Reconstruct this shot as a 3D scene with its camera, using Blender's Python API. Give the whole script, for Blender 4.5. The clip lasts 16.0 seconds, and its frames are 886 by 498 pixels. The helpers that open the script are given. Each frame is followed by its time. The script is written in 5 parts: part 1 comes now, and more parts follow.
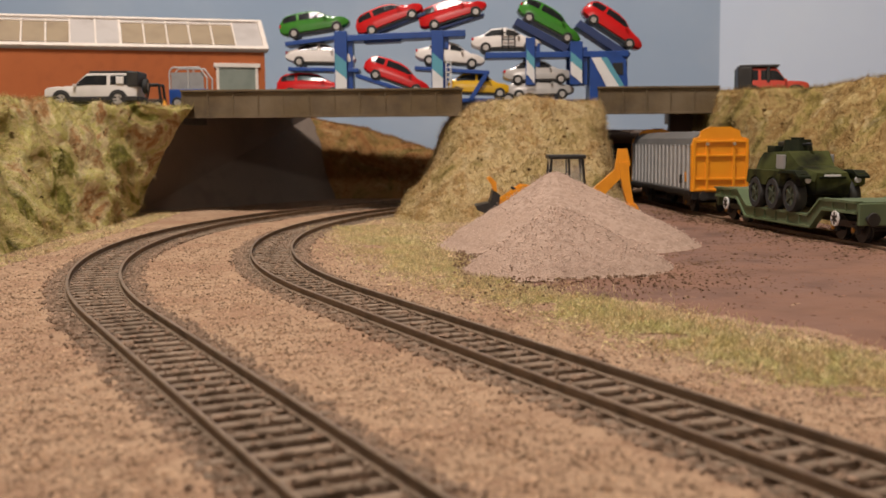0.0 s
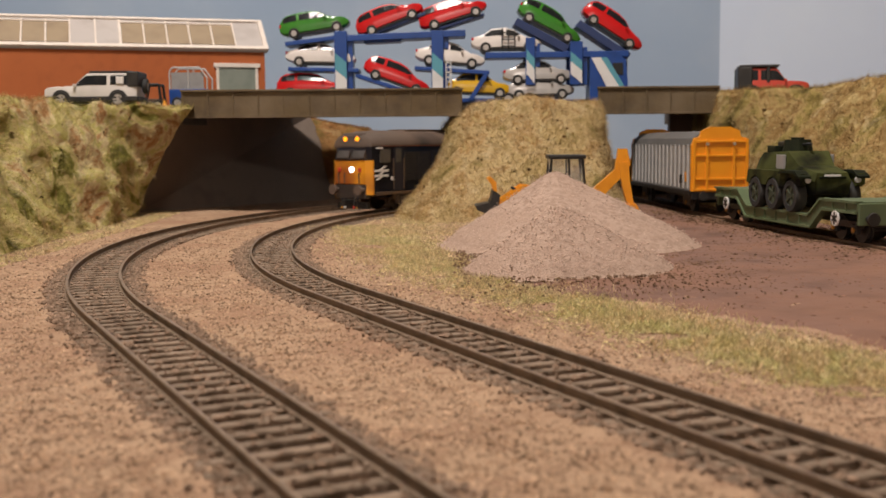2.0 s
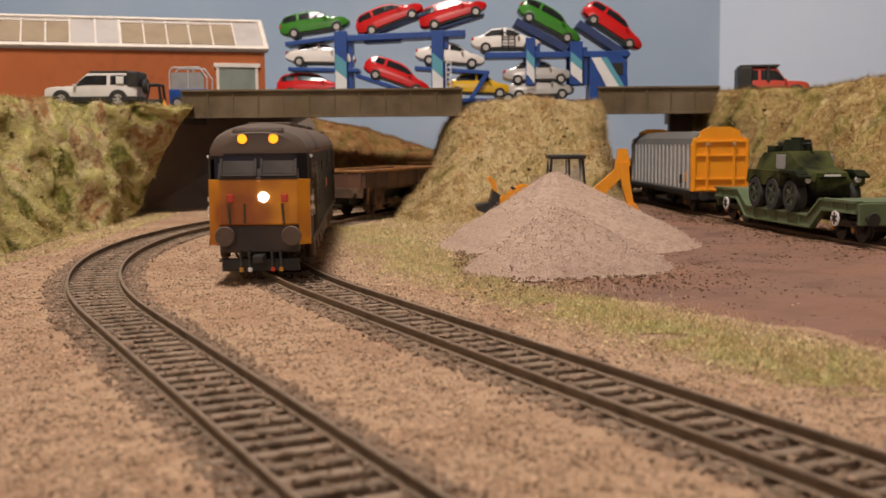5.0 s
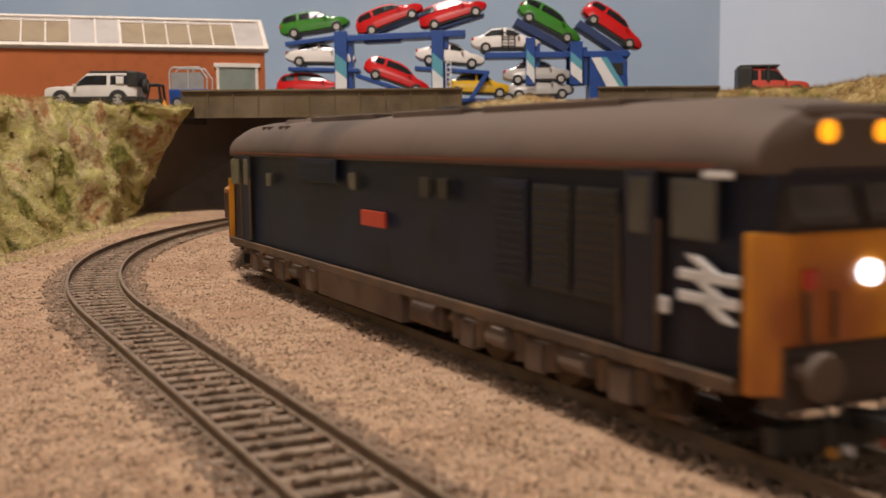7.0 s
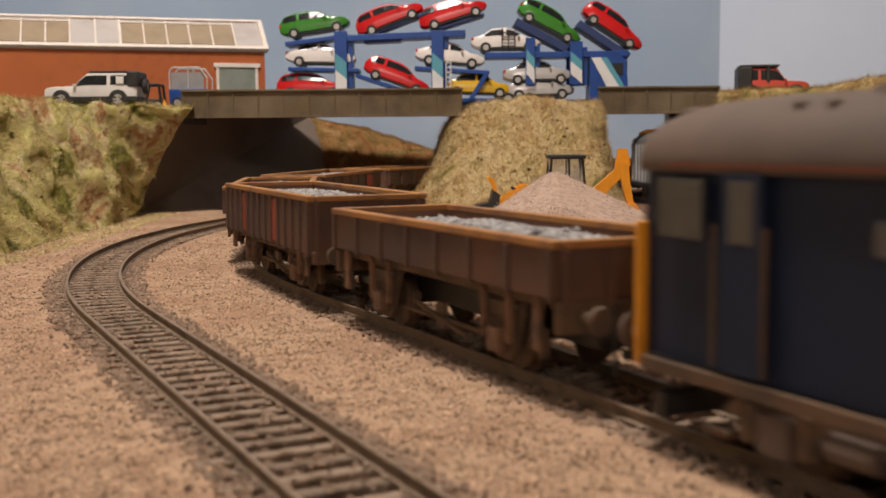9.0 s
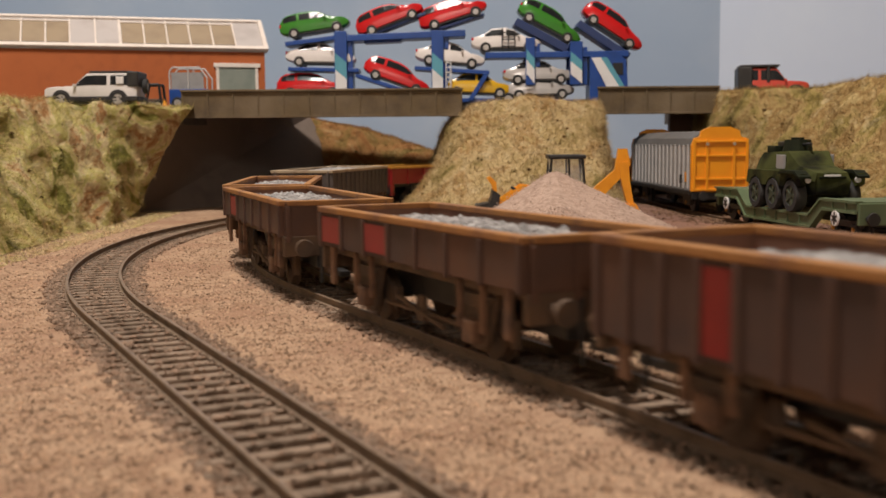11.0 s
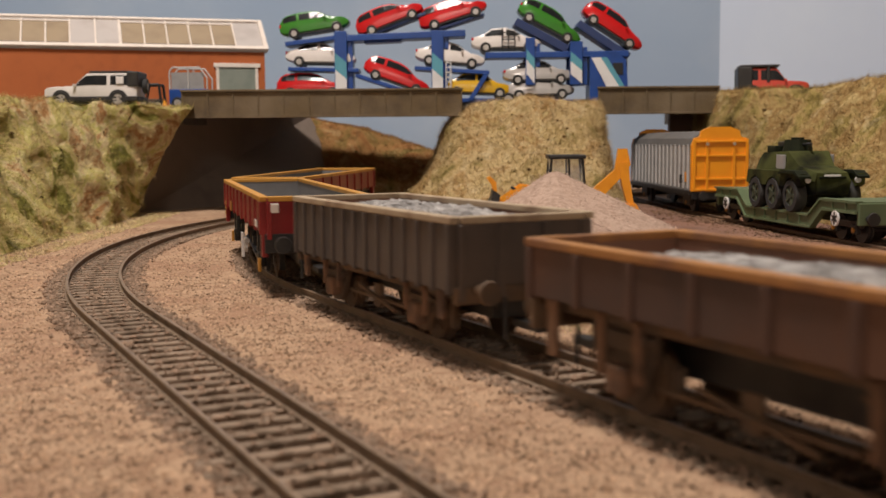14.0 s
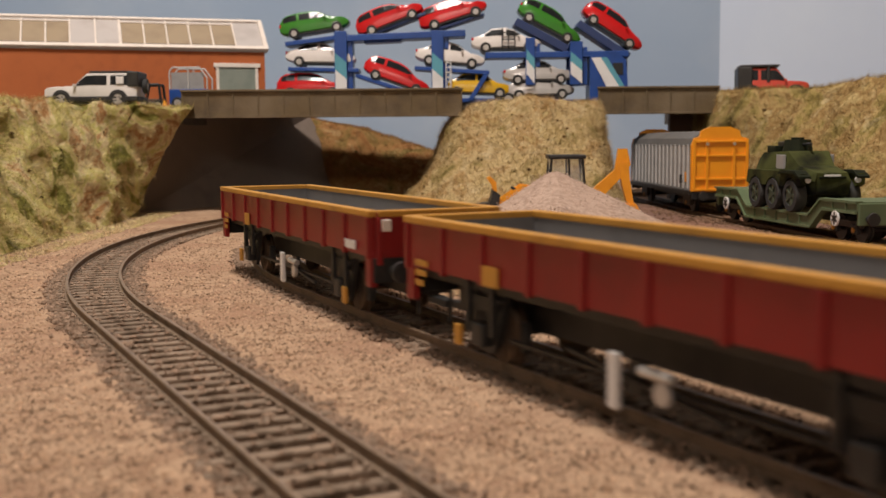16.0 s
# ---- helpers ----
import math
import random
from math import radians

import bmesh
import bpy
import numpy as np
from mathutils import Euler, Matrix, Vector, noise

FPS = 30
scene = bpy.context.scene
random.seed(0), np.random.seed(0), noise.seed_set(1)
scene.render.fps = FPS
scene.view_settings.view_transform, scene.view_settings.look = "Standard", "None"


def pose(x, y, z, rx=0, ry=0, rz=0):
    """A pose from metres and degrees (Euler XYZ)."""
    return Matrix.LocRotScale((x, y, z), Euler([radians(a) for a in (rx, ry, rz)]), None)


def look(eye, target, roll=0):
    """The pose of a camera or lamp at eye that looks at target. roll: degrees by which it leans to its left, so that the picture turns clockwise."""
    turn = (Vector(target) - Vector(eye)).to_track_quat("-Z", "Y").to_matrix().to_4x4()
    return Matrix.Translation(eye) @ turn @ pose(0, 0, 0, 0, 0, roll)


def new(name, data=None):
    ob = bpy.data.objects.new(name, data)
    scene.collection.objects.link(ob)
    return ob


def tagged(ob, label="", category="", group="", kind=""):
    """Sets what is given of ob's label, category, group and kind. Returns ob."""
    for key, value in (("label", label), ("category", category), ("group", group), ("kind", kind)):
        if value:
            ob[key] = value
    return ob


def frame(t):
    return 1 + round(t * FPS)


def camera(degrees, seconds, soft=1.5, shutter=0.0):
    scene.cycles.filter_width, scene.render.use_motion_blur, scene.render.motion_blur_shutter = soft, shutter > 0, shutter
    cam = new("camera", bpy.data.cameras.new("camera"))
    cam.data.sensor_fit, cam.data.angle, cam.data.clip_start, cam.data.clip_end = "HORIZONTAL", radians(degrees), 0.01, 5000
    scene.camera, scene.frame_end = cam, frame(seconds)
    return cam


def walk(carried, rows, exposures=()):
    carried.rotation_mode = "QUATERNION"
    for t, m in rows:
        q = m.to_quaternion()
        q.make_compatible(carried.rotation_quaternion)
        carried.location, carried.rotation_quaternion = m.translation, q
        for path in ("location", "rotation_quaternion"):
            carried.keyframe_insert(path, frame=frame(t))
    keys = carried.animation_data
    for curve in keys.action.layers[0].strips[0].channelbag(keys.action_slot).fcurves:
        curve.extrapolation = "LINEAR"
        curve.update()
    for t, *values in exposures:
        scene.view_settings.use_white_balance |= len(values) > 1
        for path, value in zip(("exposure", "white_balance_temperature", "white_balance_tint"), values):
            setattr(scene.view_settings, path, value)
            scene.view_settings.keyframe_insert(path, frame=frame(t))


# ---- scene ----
# All lengths in the scene are in millimetres of the model (1:76) and turned into metres by MM.
MM = 0.001
cam = camera(43.87, 16.0, soft=1.5, shutter=0.5)
EYE = (0.0, 0.0, 0.046)
AIM = (0.0, 1.0, 0.046 - math.tan(math.atan(194 / 1947)))
walk(cam, [(0.0, look(EYE, AIM, -0.46)), (16.0, look(EYE, AIM, -0.46))], exposures=[(0.0, 0.0, 6500, 10)])
cam.data.dof.use_dof = True
cam.data.dof.focus_distance = 0.43
cam.data.dof.aperture_fstop = 33

# ---- light: a warm ceiling lamp over the layout and an added bulb far behind the camera, both unseen, in a closed room ----
world = bpy.data.worlds.new("room")
scene.world = world
world.use_nodes = True
world.node_tree.nodes["Background"].inputs[0].default_value = (1.0, 0.92, 0.82, 1)
world.node_tree.nodes["Background"].inputs[1].default_value = 0.03

lamp_data = bpy.data.lights.new("ceiling_lamp", "AREA")
lamp_data.shape, lamp_data.size = "DISK", 0.26
lamp_data.energy, lamp_data.color = 18.6, (1.0, 0.905, 0.82)
new("ceiling_lamp", lamp_data).matrix_world = look((-0.17, 0.26, 1.20), (-0.06, 0.66, 0.0))
# unseen bulb, added for the low light that reaches under the bridge
bulb_data = bpy.data.lights.new("unseen_bulb", "POINT")
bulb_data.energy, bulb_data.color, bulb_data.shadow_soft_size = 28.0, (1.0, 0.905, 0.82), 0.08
new("unseen_bulb", bulb_data).matrix_world = pose(-0.12, -2.45, 0.98)


# ---- materials ----
def mat(name, color, rough=0.6, metal=0.0, color2=None, scale=400.0, amount=0.5, bump=0.0, bump_scale=1500.0,
        island=0.0, obj=0.0, emit=0.0, alpha=1.0, big=None, big_scale=40.0, spec=0.5, color3=None):
    m = bpy.data.materials.new(name)
    m.use_nodes = True
    nt = m.node_tree
    N, L = nt.nodes, nt.links
    b = N["Principled BSDF"]
    b.inputs["Roughness"].default_value, b.inputs["Metallic"].default_value = rough, metal
    b.inputs["Specular IOR Level"].default_value = spec
    geo = N.new("ShaderNodeTexCoord")
    c1 = N.new("ShaderNodeRGB")
    c1.outputs[0].default_value = (*color, 1)
    out = c1.outputs[0]

    def mixin(a, col, fac):
        mx = N.new("ShaderNodeMix")
        mx.data_type = "RGBA"
        L.new(fac, mx.inputs[0])
        L.new(a, mx.inputs[6])
        mx.inputs[7].default_value = (*col, 1)
        return mx.outputs[2]

    def noise_fac(sc, lo, hi, detail=5):
        n = N.new("ShaderNodeTexNoise")
        n.inputs["Scale"].default_value, n.inputs["Detail"].default_value = sc, detail
        L.new(geo.outputs["Object"], n.inputs["Vector"])
        r = N.new("ShaderNodeMapRange")
        r.inputs[1].default_value, r.inputs[2].default_value = lo, hi
        L.new(n.outputs[0], r.inputs[0])
        return r.outputs[0]

    if color2:
        out = mixin(out, color2, noise_fac(scale, 0.48 - 0.25 * (amount - 0.5), 0.68 - 0.25 * (amount - 0.5)))
    if big:
        out = mixin(out, big, noise_fac(big_scale, 0.42, 0.68, 4))
    if color3:
        out = mixin(out, color3, noise_fac(scale * 0.37, 0.56, 0.66, 3))
    for kind, amt in (("island", island), ("object", obj)):
        if amt:
            g = N.new("ShaderNodeNewGeometry" if kind == "island" else "ShaderNodeObjectInfo")
            hv = N.new("ShaderNodeHueSaturation")
            r = N.new("ShaderNodeMapRange")
            r.inputs[3].default_value, r.inputs[4].default_value = 1 - amt, 1 + amt
            L.new(g.outputs["Random Per Island" if kind == "island" else "Random"], r.inputs[0])
            L.new(r.outputs[0], hv.inputs["Value"])
            L.new(out, hv.inputs["Color"])
            out = hv.outputs[0]
    L.new(out, b.inputs["Base Color"])
    if bump:
        n = N.new("ShaderNodeTexNoise")
        n.inputs["Scale"].default_value, n.inputs["Detail"].default_value = bump_scale, 6
        L.new(geo.outputs["Object"], n.inputs["Vector"])
        bp = N.new("ShaderNodeBump")
        bp.inputs["Strength"].default_value, bp.inputs["Distance"].default_value = bump, 0.0006
        L.new(n.outputs[0], bp.inputs["Height"])
        L.new(bp.outputs[0], b.inputs["Normal"])
    if emit:
        b.inputs["Emission Color"].default_value = (*color, 1)
        b.inputs["Emission Strength"].default_value = emit
    if alpha < 1:
        b.inputs["Transmission Weight"].default_value = alpha
    return m


def glass(name, tint):
    m = bpy.data.materials.new(name)
    m.use_nodes = True
    b = m.node_tree.nodes["Principled BSDF"]
    b.inputs["Base Color"].default_value = (*tint, 1)
    b.inputs["Roughness"].default_value = 0.08
    b.inputs["Transmission Weight"].default_value = 0.85
    b.inputs["IOR"].default_value = 1.2
    return m


SAND = mat("sandy_ballast", (0.43, 0.29, 0.19), 0.95, color2=(0.27, 0.165, 0.105), scale=210, amount=0.55, bump=0.9, bump_scale=900, big=(0.33, 0.20, 0.13), big_scale=26, spec=0.1)
GRAIN = mat("ballast_grain", (0.42, 0.285, 0.19), 0.9, island=0.6, color2=(0.31, 0.195, 0.12), scale=160, spec=0.15)
GREYGRAIN = mat("grey_track_stone", (0.27, 0.185, 0.13), 0.9, island=0.35, spec=0.15)
# the dark tone puts the shade between the sleepers into the stone colour
BEDGRAIN = mat("shaded_bed_stone", (0.105, 0.07, 0.046), 0.9, island=0.5, spec=0.15)
SLEEPER = mat("weathered_sleeper", (0.245, 0.18, 0.13), 0.85, color2=(0.15, 0.105, 0.072), scale=260, bump=0.5, bump_scale=700, obj=0.2, spec=0.2)
RAIL = mat("rusty_rail", (0.21, 0.145, 0.095), 0.7, metal=0.0, color2=(0.14, 0.095, 0.06), scale=150, bump=0.2)
RAILTOP = mat("worn_rail_head", (0.26, 0.18, 0.12), 0.45, metal=0.3, color2=(0.17, 0.115, 0.08), scale=180)


def turf(name, stops, scale, fleck, cream, rough=0.9):
    """Matted static grass: patches of several colours, dark and pale flecks, each fibre a little different."""
    m = bpy.data.materials.new(name)
    m.use_nodes = True
    N, L = m.node_tree.nodes, m.node_tree.links
    b = N["Principled BSDF"]
    b.inputs["Roughness"].default_value = rough
    b.inputs["Specular IOR Level"].default_value = 0.15
    co = N.new("ShaderNodeTexCoord").outputs["Object"]

    def noise_out(sc, detail, offset):
        mp = N.new("ShaderNodeMapping")
        mp.inputs["Location"].default_value = (offset, offset * 0.7, -offset)
        L.new(co, mp.inputs["Vector"])
        n = N.new("ShaderNodeTexNoise")
        n.inputs["Scale"].default_value, n.inputs["Detail"].default_value, n.inputs["Roughness"].default_value = sc, detail, 0.66
        n.inputs["Distortion"].default_value = 0.8
        L.new(mp.outputs[0], n.inputs["Vector"])
        return n.outputs[0]
    ramp = N.new("ShaderNodeValToRGB")
    el = ramp.color_ramp.elements
    for k, (at, col) in enumerate(stops):
        e = el[k] if k < 2 else el.new(at)
        e.position, e.color = at, (*col, 1)
    L.new(noise_out(scale, 5, 0.3), ramp.inputs[0])
    out = ramp.outputs[0]
    for col, sc, lo, hi, amt in ((fleck, scale * 3.4, 0.54, 0.74, 0.7), (cream, scale * 2.3, 0.56, 0.76, 0.75)):
        r = N.new("ShaderNodeMapRange")
        r.inputs[1].default_value, r.inputs[2].default_value, r.inputs[4].default_value = lo, hi, amt
        L.new(noise_out(sc, 4, sc), r.inputs[0])
        mx = N.new("ShaderNodeMix")
        mx.data_type = "RGBA"
        L.new(r.outputs[0], mx.inputs[0])
        L.new(out, mx.inputs[6])
        mx.inputs[7].default_value = (*col, 1)
        out = mx.outputs[2]
    g = N.new("ShaderNodeNewGeometry")
    r = N.new("ShaderNodeMapRange")
    r.inputs[3].default_value, r.inputs[4].default_value = 0.55, 1.5
    L.new(g.outputs["Random Per Island"], r.inputs[0])
    hv = N.new("ShaderNodeHueSaturation")
    L.new(r.outputs[0], hv.inputs["Value"])
    L.new(out, hv.inputs["Color"])
    L.new(hv.outputs[0], b.inputs["Base Color"])
    bp = N.new("ShaderNodeBump")
    bp.inputs["Strength"].default_value, bp.inputs["Distance"].default_value = 0.9, 0.0012
    L.new(noise_out(420, 5, 2.0), bp.inputs["Height"])
    L.new(bp.outputs[0], b.inputs["Normal"])
    return m


GRASS = turf("static_grass", [(0.34, (0.13, 0.115, 0.026)), (0.41, (0.30, 0.28, 0.065)), (0.46, (0.60, 0.46, 0.22)), (0.51, (0.52, 0.47, 0.15)), (0.56, (0.70, 0.57, 0.32)), (0.62, (0.42, 0.21, 0.08)), (0.70, (0.60, 0.46, 0.24))], 30, (0.085, 0.055, 0.022), (0.66, 0.58, 0.36))
BANK = turf("olive_static_grass", [(0.33, (0.12, 0.09, 0.028)), (0.42, (0.28, 0.215, 0.07)), (0.50, (0.38, 0.27, 0.115)), (0.57, (0.25, 0.15, 0.055)), (0.66, (0.44, 0.33, 0.15))], 36, (0.09, 0.06, 0.025), (0.56, 0.46, 0.26))
STRAW = turf("straw_static_grass", [(0.33, (0.22, 0.18, 0.06)), (0.42, (0.42, 0.31, 0.14)), (0.50, (0.50, 0.38, 0.20)), (0.58, (0.38, 0.24, 0.10)), (0.67, (0.50, 0.42, 0.20))], 40, (0.16, 0.095, 0.04), (0.62, 0.53, 0.34))
BROWNGRASS = turf("brown_static_grass", [(0.33, (0.13, 0.10, 0.03)), (0.42, (0.26, 0.16, 0.055)), (0.50, (0.34, 0.18, 0.07)), (0.58, (0.26, 0.115, 0.04)), (0.67, (0.42, 0.27, 0.12))], 34, (0.07, 0.04, 0.018), (0.50, 0.36, 0.18))
GRASSGREEN = turf("pale_green_static_grass", [(0.33, (0.50, 0.42, 0.18)), (0.42, (0.68, 0.58, 0.30)), (0.50, (0.72, 0.55, 0.33)), (0.58, (0.62, 0.58, 0.26)), (0.67, (0.70, 0.55, 0.34))], 42, (0.42, 0.30, 0.15), (0.80, 0.72, 0.52))
YARD = mat("brown_yard_dirt", (0.205, 0.115, 0.086), 0.8, color2=(0.13, 0.073, 0.055), scale=48, amount=0.55, bump=1.0, bump_scale=170, big=(0.25, 0.13, 0.085), big_scale=14, spec=0.25)
FLAKE = mat("dirt_flakes", (0.20, 0.105, 0.07), 0.85, island=0.6, color2=(0.26, 0.12, 0.06), scale=40, spec=0.2)
GRAVEL = mat("pile_gravel", (0.46, 0.335, 0.265), 0.95, color2=(0.35, 0.245, 0.19), scale=420, amount=0.7, bump=1.0, bump_scale=1300, big=(0.41, 0.29, 0.225), big_scale=35, spec=0.1)
GRAVELGRAIN = mat("pile_grain", (0.50, 0.37, 0.30), 0.9, island=0.4, spec=0.15)
LOADGRAIN = mat("grey_load_stone", (0.38, 0.365, 0.355), 0.85, island=0.4, color2=(0.25, 0.235, 0.225), scale=200, spec=0.2)
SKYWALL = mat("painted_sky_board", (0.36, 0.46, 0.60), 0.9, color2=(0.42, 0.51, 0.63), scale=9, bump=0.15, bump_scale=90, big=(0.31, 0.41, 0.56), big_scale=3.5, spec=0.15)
# this board's extra brightness from facing the lamp is put into its colour
SKYLIT = mat("lit_sky_board", (0.60, 0.70, 0.86), 0.9, color2=(0.64, 0.74, 0.88), scale=7, spec=0.15)
CONCRETE = mat("stained_concrete", (0.125, 0.086, 0.042), 0.85, color2=(0.09, 0.062, 0.034), scale=90, amount=0.7, bump=0.4, bump_scale=500, big=(0.17, 0.125, 0.075), big_scale=30)
GREYWALL = mat("grey_abutment", (0.20, 0.155, 0.125), 0.85, color2=(0.155, 0.12, 0.098), scale=60, bump=0.3, bump_scale=300, big=(0.225, 0.172, 0.135), big_scale=15)
TARMAC = mat("tarmac", (0.10, 0.09, 0.08), 0.9, color2=(0.07, 0.065, 0.06), scale=120, bump=0.5)
BRICK = mat("orange_brick_card", (0.41, 0.105, 0.025), 0.75, color2=(0.35, 0.088, 0.022), scale=120, big=(0.45, 0.12, 0.03), big_scale=12)
CREAM = mat("cream_white_frame", (0.78, 0.70, 0.63), 0.6, color2=(0.7, 0.62, 0.55), scale=90)
ROOFGREY = mat("pale_roof_sheet", (0.50, 0.46, 0.44), 0.6, color2=(0.44, 0.40, 0.38), scale=50)
ROOFPANE = mat("tan_roof_pane", (0.36, 0.28, 0.19), 0.35, color2=(0.30, 0.23, 0.16), scale=40)
DARKPANE = mat("greenish_window", (0.25, 0.28, 0.24), 0.2, color2=(0.2, 0.23, 0.2), scale=60)
BLACK = mat("black_plastic", (0.018, 0.017, 0.017), 0.45, color2=(0.03, 0.028, 0.026), scale=200)
TYRE = mat("tyre_rubber", (0.022, 0.021, 0.021), 0.8, color2=(0.035, 0.033, 0.03), scale=200)
SILVER = mat("silver_rim", (0.6, 0.58, 0.56), 0.35, metal=0.6, color2=(0.5, 0.48, 0.46), scale=200)
WINDOW = mat("dark_car_glass", (0.03, 0.032, 0.035), 0.12, color2=(0.05, 0.05, 0.05), scale=100)
BLUE = mat("blue_transporter_paint", (0.012, 0.06, 0.27), 0.35, color2=(0.01, 0.05, 0.22), scale=90)
DARKBLUE = mat("dark_blue_ramp", (0.02, 0.04, 0.13), 0.5, color2=(0.015, 0.03, 0.1), scale=90)
TEAL = mat("teal_stripe", (0.10, 0.33, 0.42), 0.4, color2=(0.09, 0.3, 0.38), scale=90)
WHITE = mat("white_paint", (0.75, 0.73, 0.72), 0.35, color2=(0.68, 0.66, 0.65), scale=90)
PAINTS = {
    "red": mat("red_car_paint", (0.56, 0.012, 0.014), 0.22, color2=(0.5, 0.01, 0.012), scale=60),
    "green": mat("green_car_paint", (0.045, 0.21, 0.025), 0.22, color2=(0.04, 0.18, 0.02), scale=60),
    "white": mat("white_car_paint", (0.74, 0.68, 0.64), 0.25, color2=(0.68, 0.62, 0.58), scale=60),
    "silver": mat("silver_car_paint", (0.52, 0.49, 0.47), 0.25, metal=0.3, color2=(0.46, 0.44, 0.42), scale=60),
    "yellow": mat("yellow_car_paint", (0.62, 0.36, 0.015), 0.25, color2=(0.55, 0.32, 0.012), scale=60),
}
PALESILVER = mat("pale_silver_paint", (0.66, 0.62, 0.59), 0.3, color2=(0.58, 0.55, 0.52), scale=60)
ORANGE = mat("orange_yellow_paint", (0.86, 0.335, 0.012), 0.4, color2=(0.78, 0.29, 0.01), scale=120, big=(0.82, 0.31, 0.015), big_scale=40)
VANGREY = mat("grey_van_side", (0.30, 0.29, 0.285), 0.5, color2=(0.25, 0.24, 0.235), scale=120)
VANRIB = mat("pale_van_rib", (0.5, 0.485, 0.47), 0.5, color2=(0.44, 0.42, 0.41), scale=120)
VANROOF = mat("dark_van_roof", (0.12, 0.115, 0.11), 0.6, color2=(0.15, 0.14, 0.135), scale=60)
ARMY = mat("army_green_paint", (0.014, 0.017, 0.009), 0.8, spec=0.12, color2=(0.022, 0.026, 0.012), scale=80)
FLATGREEN = mat("pale_army_green", (0.095, 0.135, 0.062), 0.55, color2=(0.075, 0.11, 0.05), scale=110, big=(0.11, 0.145, 0.075), big_scale=40)
CAMO = mat("camouflage_paint", (0.060, 0.066, 0.020), 0.8, color2=(0.005, 0.005, 0.004), scale=48, amount=0.75, spec=0.12, color3=(0.007, 0.008, 0.005))
WHEELGREEN = mat("worn_green_wheel", (0.06, 0.07, 0.04), 0.7, color2=(0.03, 0.035, 0.02), scale=200)
PALEDECK = mat("worn_wood_deck", (0.42, 0.29, 0.12), 0.8, color2=(0.33, 0.22, 0.09), scale=200)
LOCOBLUE = mat("grimy_dark_blue", (0.012, 0.022, 0.050), 0.5, color2=(0.018, 0.024, 0.040), scale=30, amount=0.45, big=(0.024, 0.022, 0.030), big_scale=14, bump=0.05, spec=0.25)
LOCOROOF = mat("grimy_roof", (0.13, 0.088, 0.066), 0.75, color2=(0.045, 0.034, 0.03), scale=26, amount=0.55, big=(0.12, 0.088, 0.07), big_scale=16, bump=0.1)
CABFRONT = mat("grimy_cab_front", (0.055, 0.038, 0.03), 0.6, color2=(0.035, 0.025, 0.022), scale=60, amount=0.6, bump=0.1)
LOCOYELLOW = mat("grimy_yellow_end", (0.80, 0.33, 0.02), 0.42, color2=(0.66, 0.25, 0.018), scale=60, amount=0.45, color3=(0.36, 0.10, 0.016), bump=0.05)
GRIME = mat("brown_grime_metal", (0.085, 0.055, 0.036), 0.75, color2=(0.13, 0.075, 0.04), scale=120, amount=0.8, bump=0.3)
GRIMEPALE = mat("brown_tank_dust", (0.15, 0.105, 0.08), 0.75, color2=(0.09, 0.06, 0.045), scale=60, amount=0.7)
CANTRAIL = mat("faded_orange_line", (0.22, 0.05, 0.02), 0.6, color2=(0.12, 0.035, 0.02), scale=60)
REDPLATE = mat("red_plate", (0.55, 0.055, 0.03), 0.45, color2=(0.45, 0.045, 0.025), scale=90)
CABGLASS = mat("dull_cab_glass", (0.085, 0.078, 0.076), 0.15, color2=(0.06, 0.055, 0.052), scale=60)
AMBER = mat("lit_marker_lamp", (1.0, 0.34, 0.01), 0.4, emit=1.6)
HEADLIGHT = mat("lit_headlight", (0.80, 0.88, 1.0), 0.4, emit=5.0)
RUST = mat("rusty_wagon_side", (0.082, 0.048, 0.038), 0.75, color2=(0.052, 0.034, 0.031), scale=60, amount=0.7, big=(0.145, 0.066, 0.036), big_scale=30, bump=0.2)
RUSTBIT = mat("pale_rust_metal", (0.19, 0.10, 0.055), 0.8, color2=(0.09, 0.05, 0.032), scale=150, amount=0.7, bump=0.3)
RUSTIN = mat("rust_brown_inside", (0.20, 0.105, 0.068), 0.8, color2=(0.15, 0.075, 0.05), scale=60, amount=0.7, bump=0.2)
RUSTRIM = mat("orange_rust_rim", (0.36, 0.165, 0.05), 0.7, color2=(0.22, 0.10, 0.045), scale=90, amount=0.7, bump=0.2)
GREYRUST = mat("grey_brown_wagon", (0.088, 0.068, 0.058), 0.75, color2=(0.058, 0.046, 0.042), scale=70, amount=0.7, big=(0.105, 0.074, 0.056), big_scale=26, bump=0.2)
MAROON = mat("maroon_wagon_paint", (0.22, 0.010, 0.011), 0.4, color2=(0.18, 0.009, 0.010), scale=80, big=(0.26, 0.018, 0.016), big_scale=30)
GOLD = mat("gold_rim_paint", (0.52, 0.25, 0.035), 0.5, color2=(0.42, 0.2, 0.03), scale=120)
GREYIN = mat("grey_wagon_inside", (0.17, 0.165, 0.165), 0.6, color2=(0.14, 0.135, 0.135), scale=90)
PALERIM = mat("pale_dusty_rim", (0.40, 0.31, 0.21), 0.75, color2=(0.25, 0.17, 0.11), scale=120)
PLASTER = mat("room_wall_paint", (0.62, 0.56, 0.5), 0.9, color2=(0.58, 0.52, 0.46), scale=6)


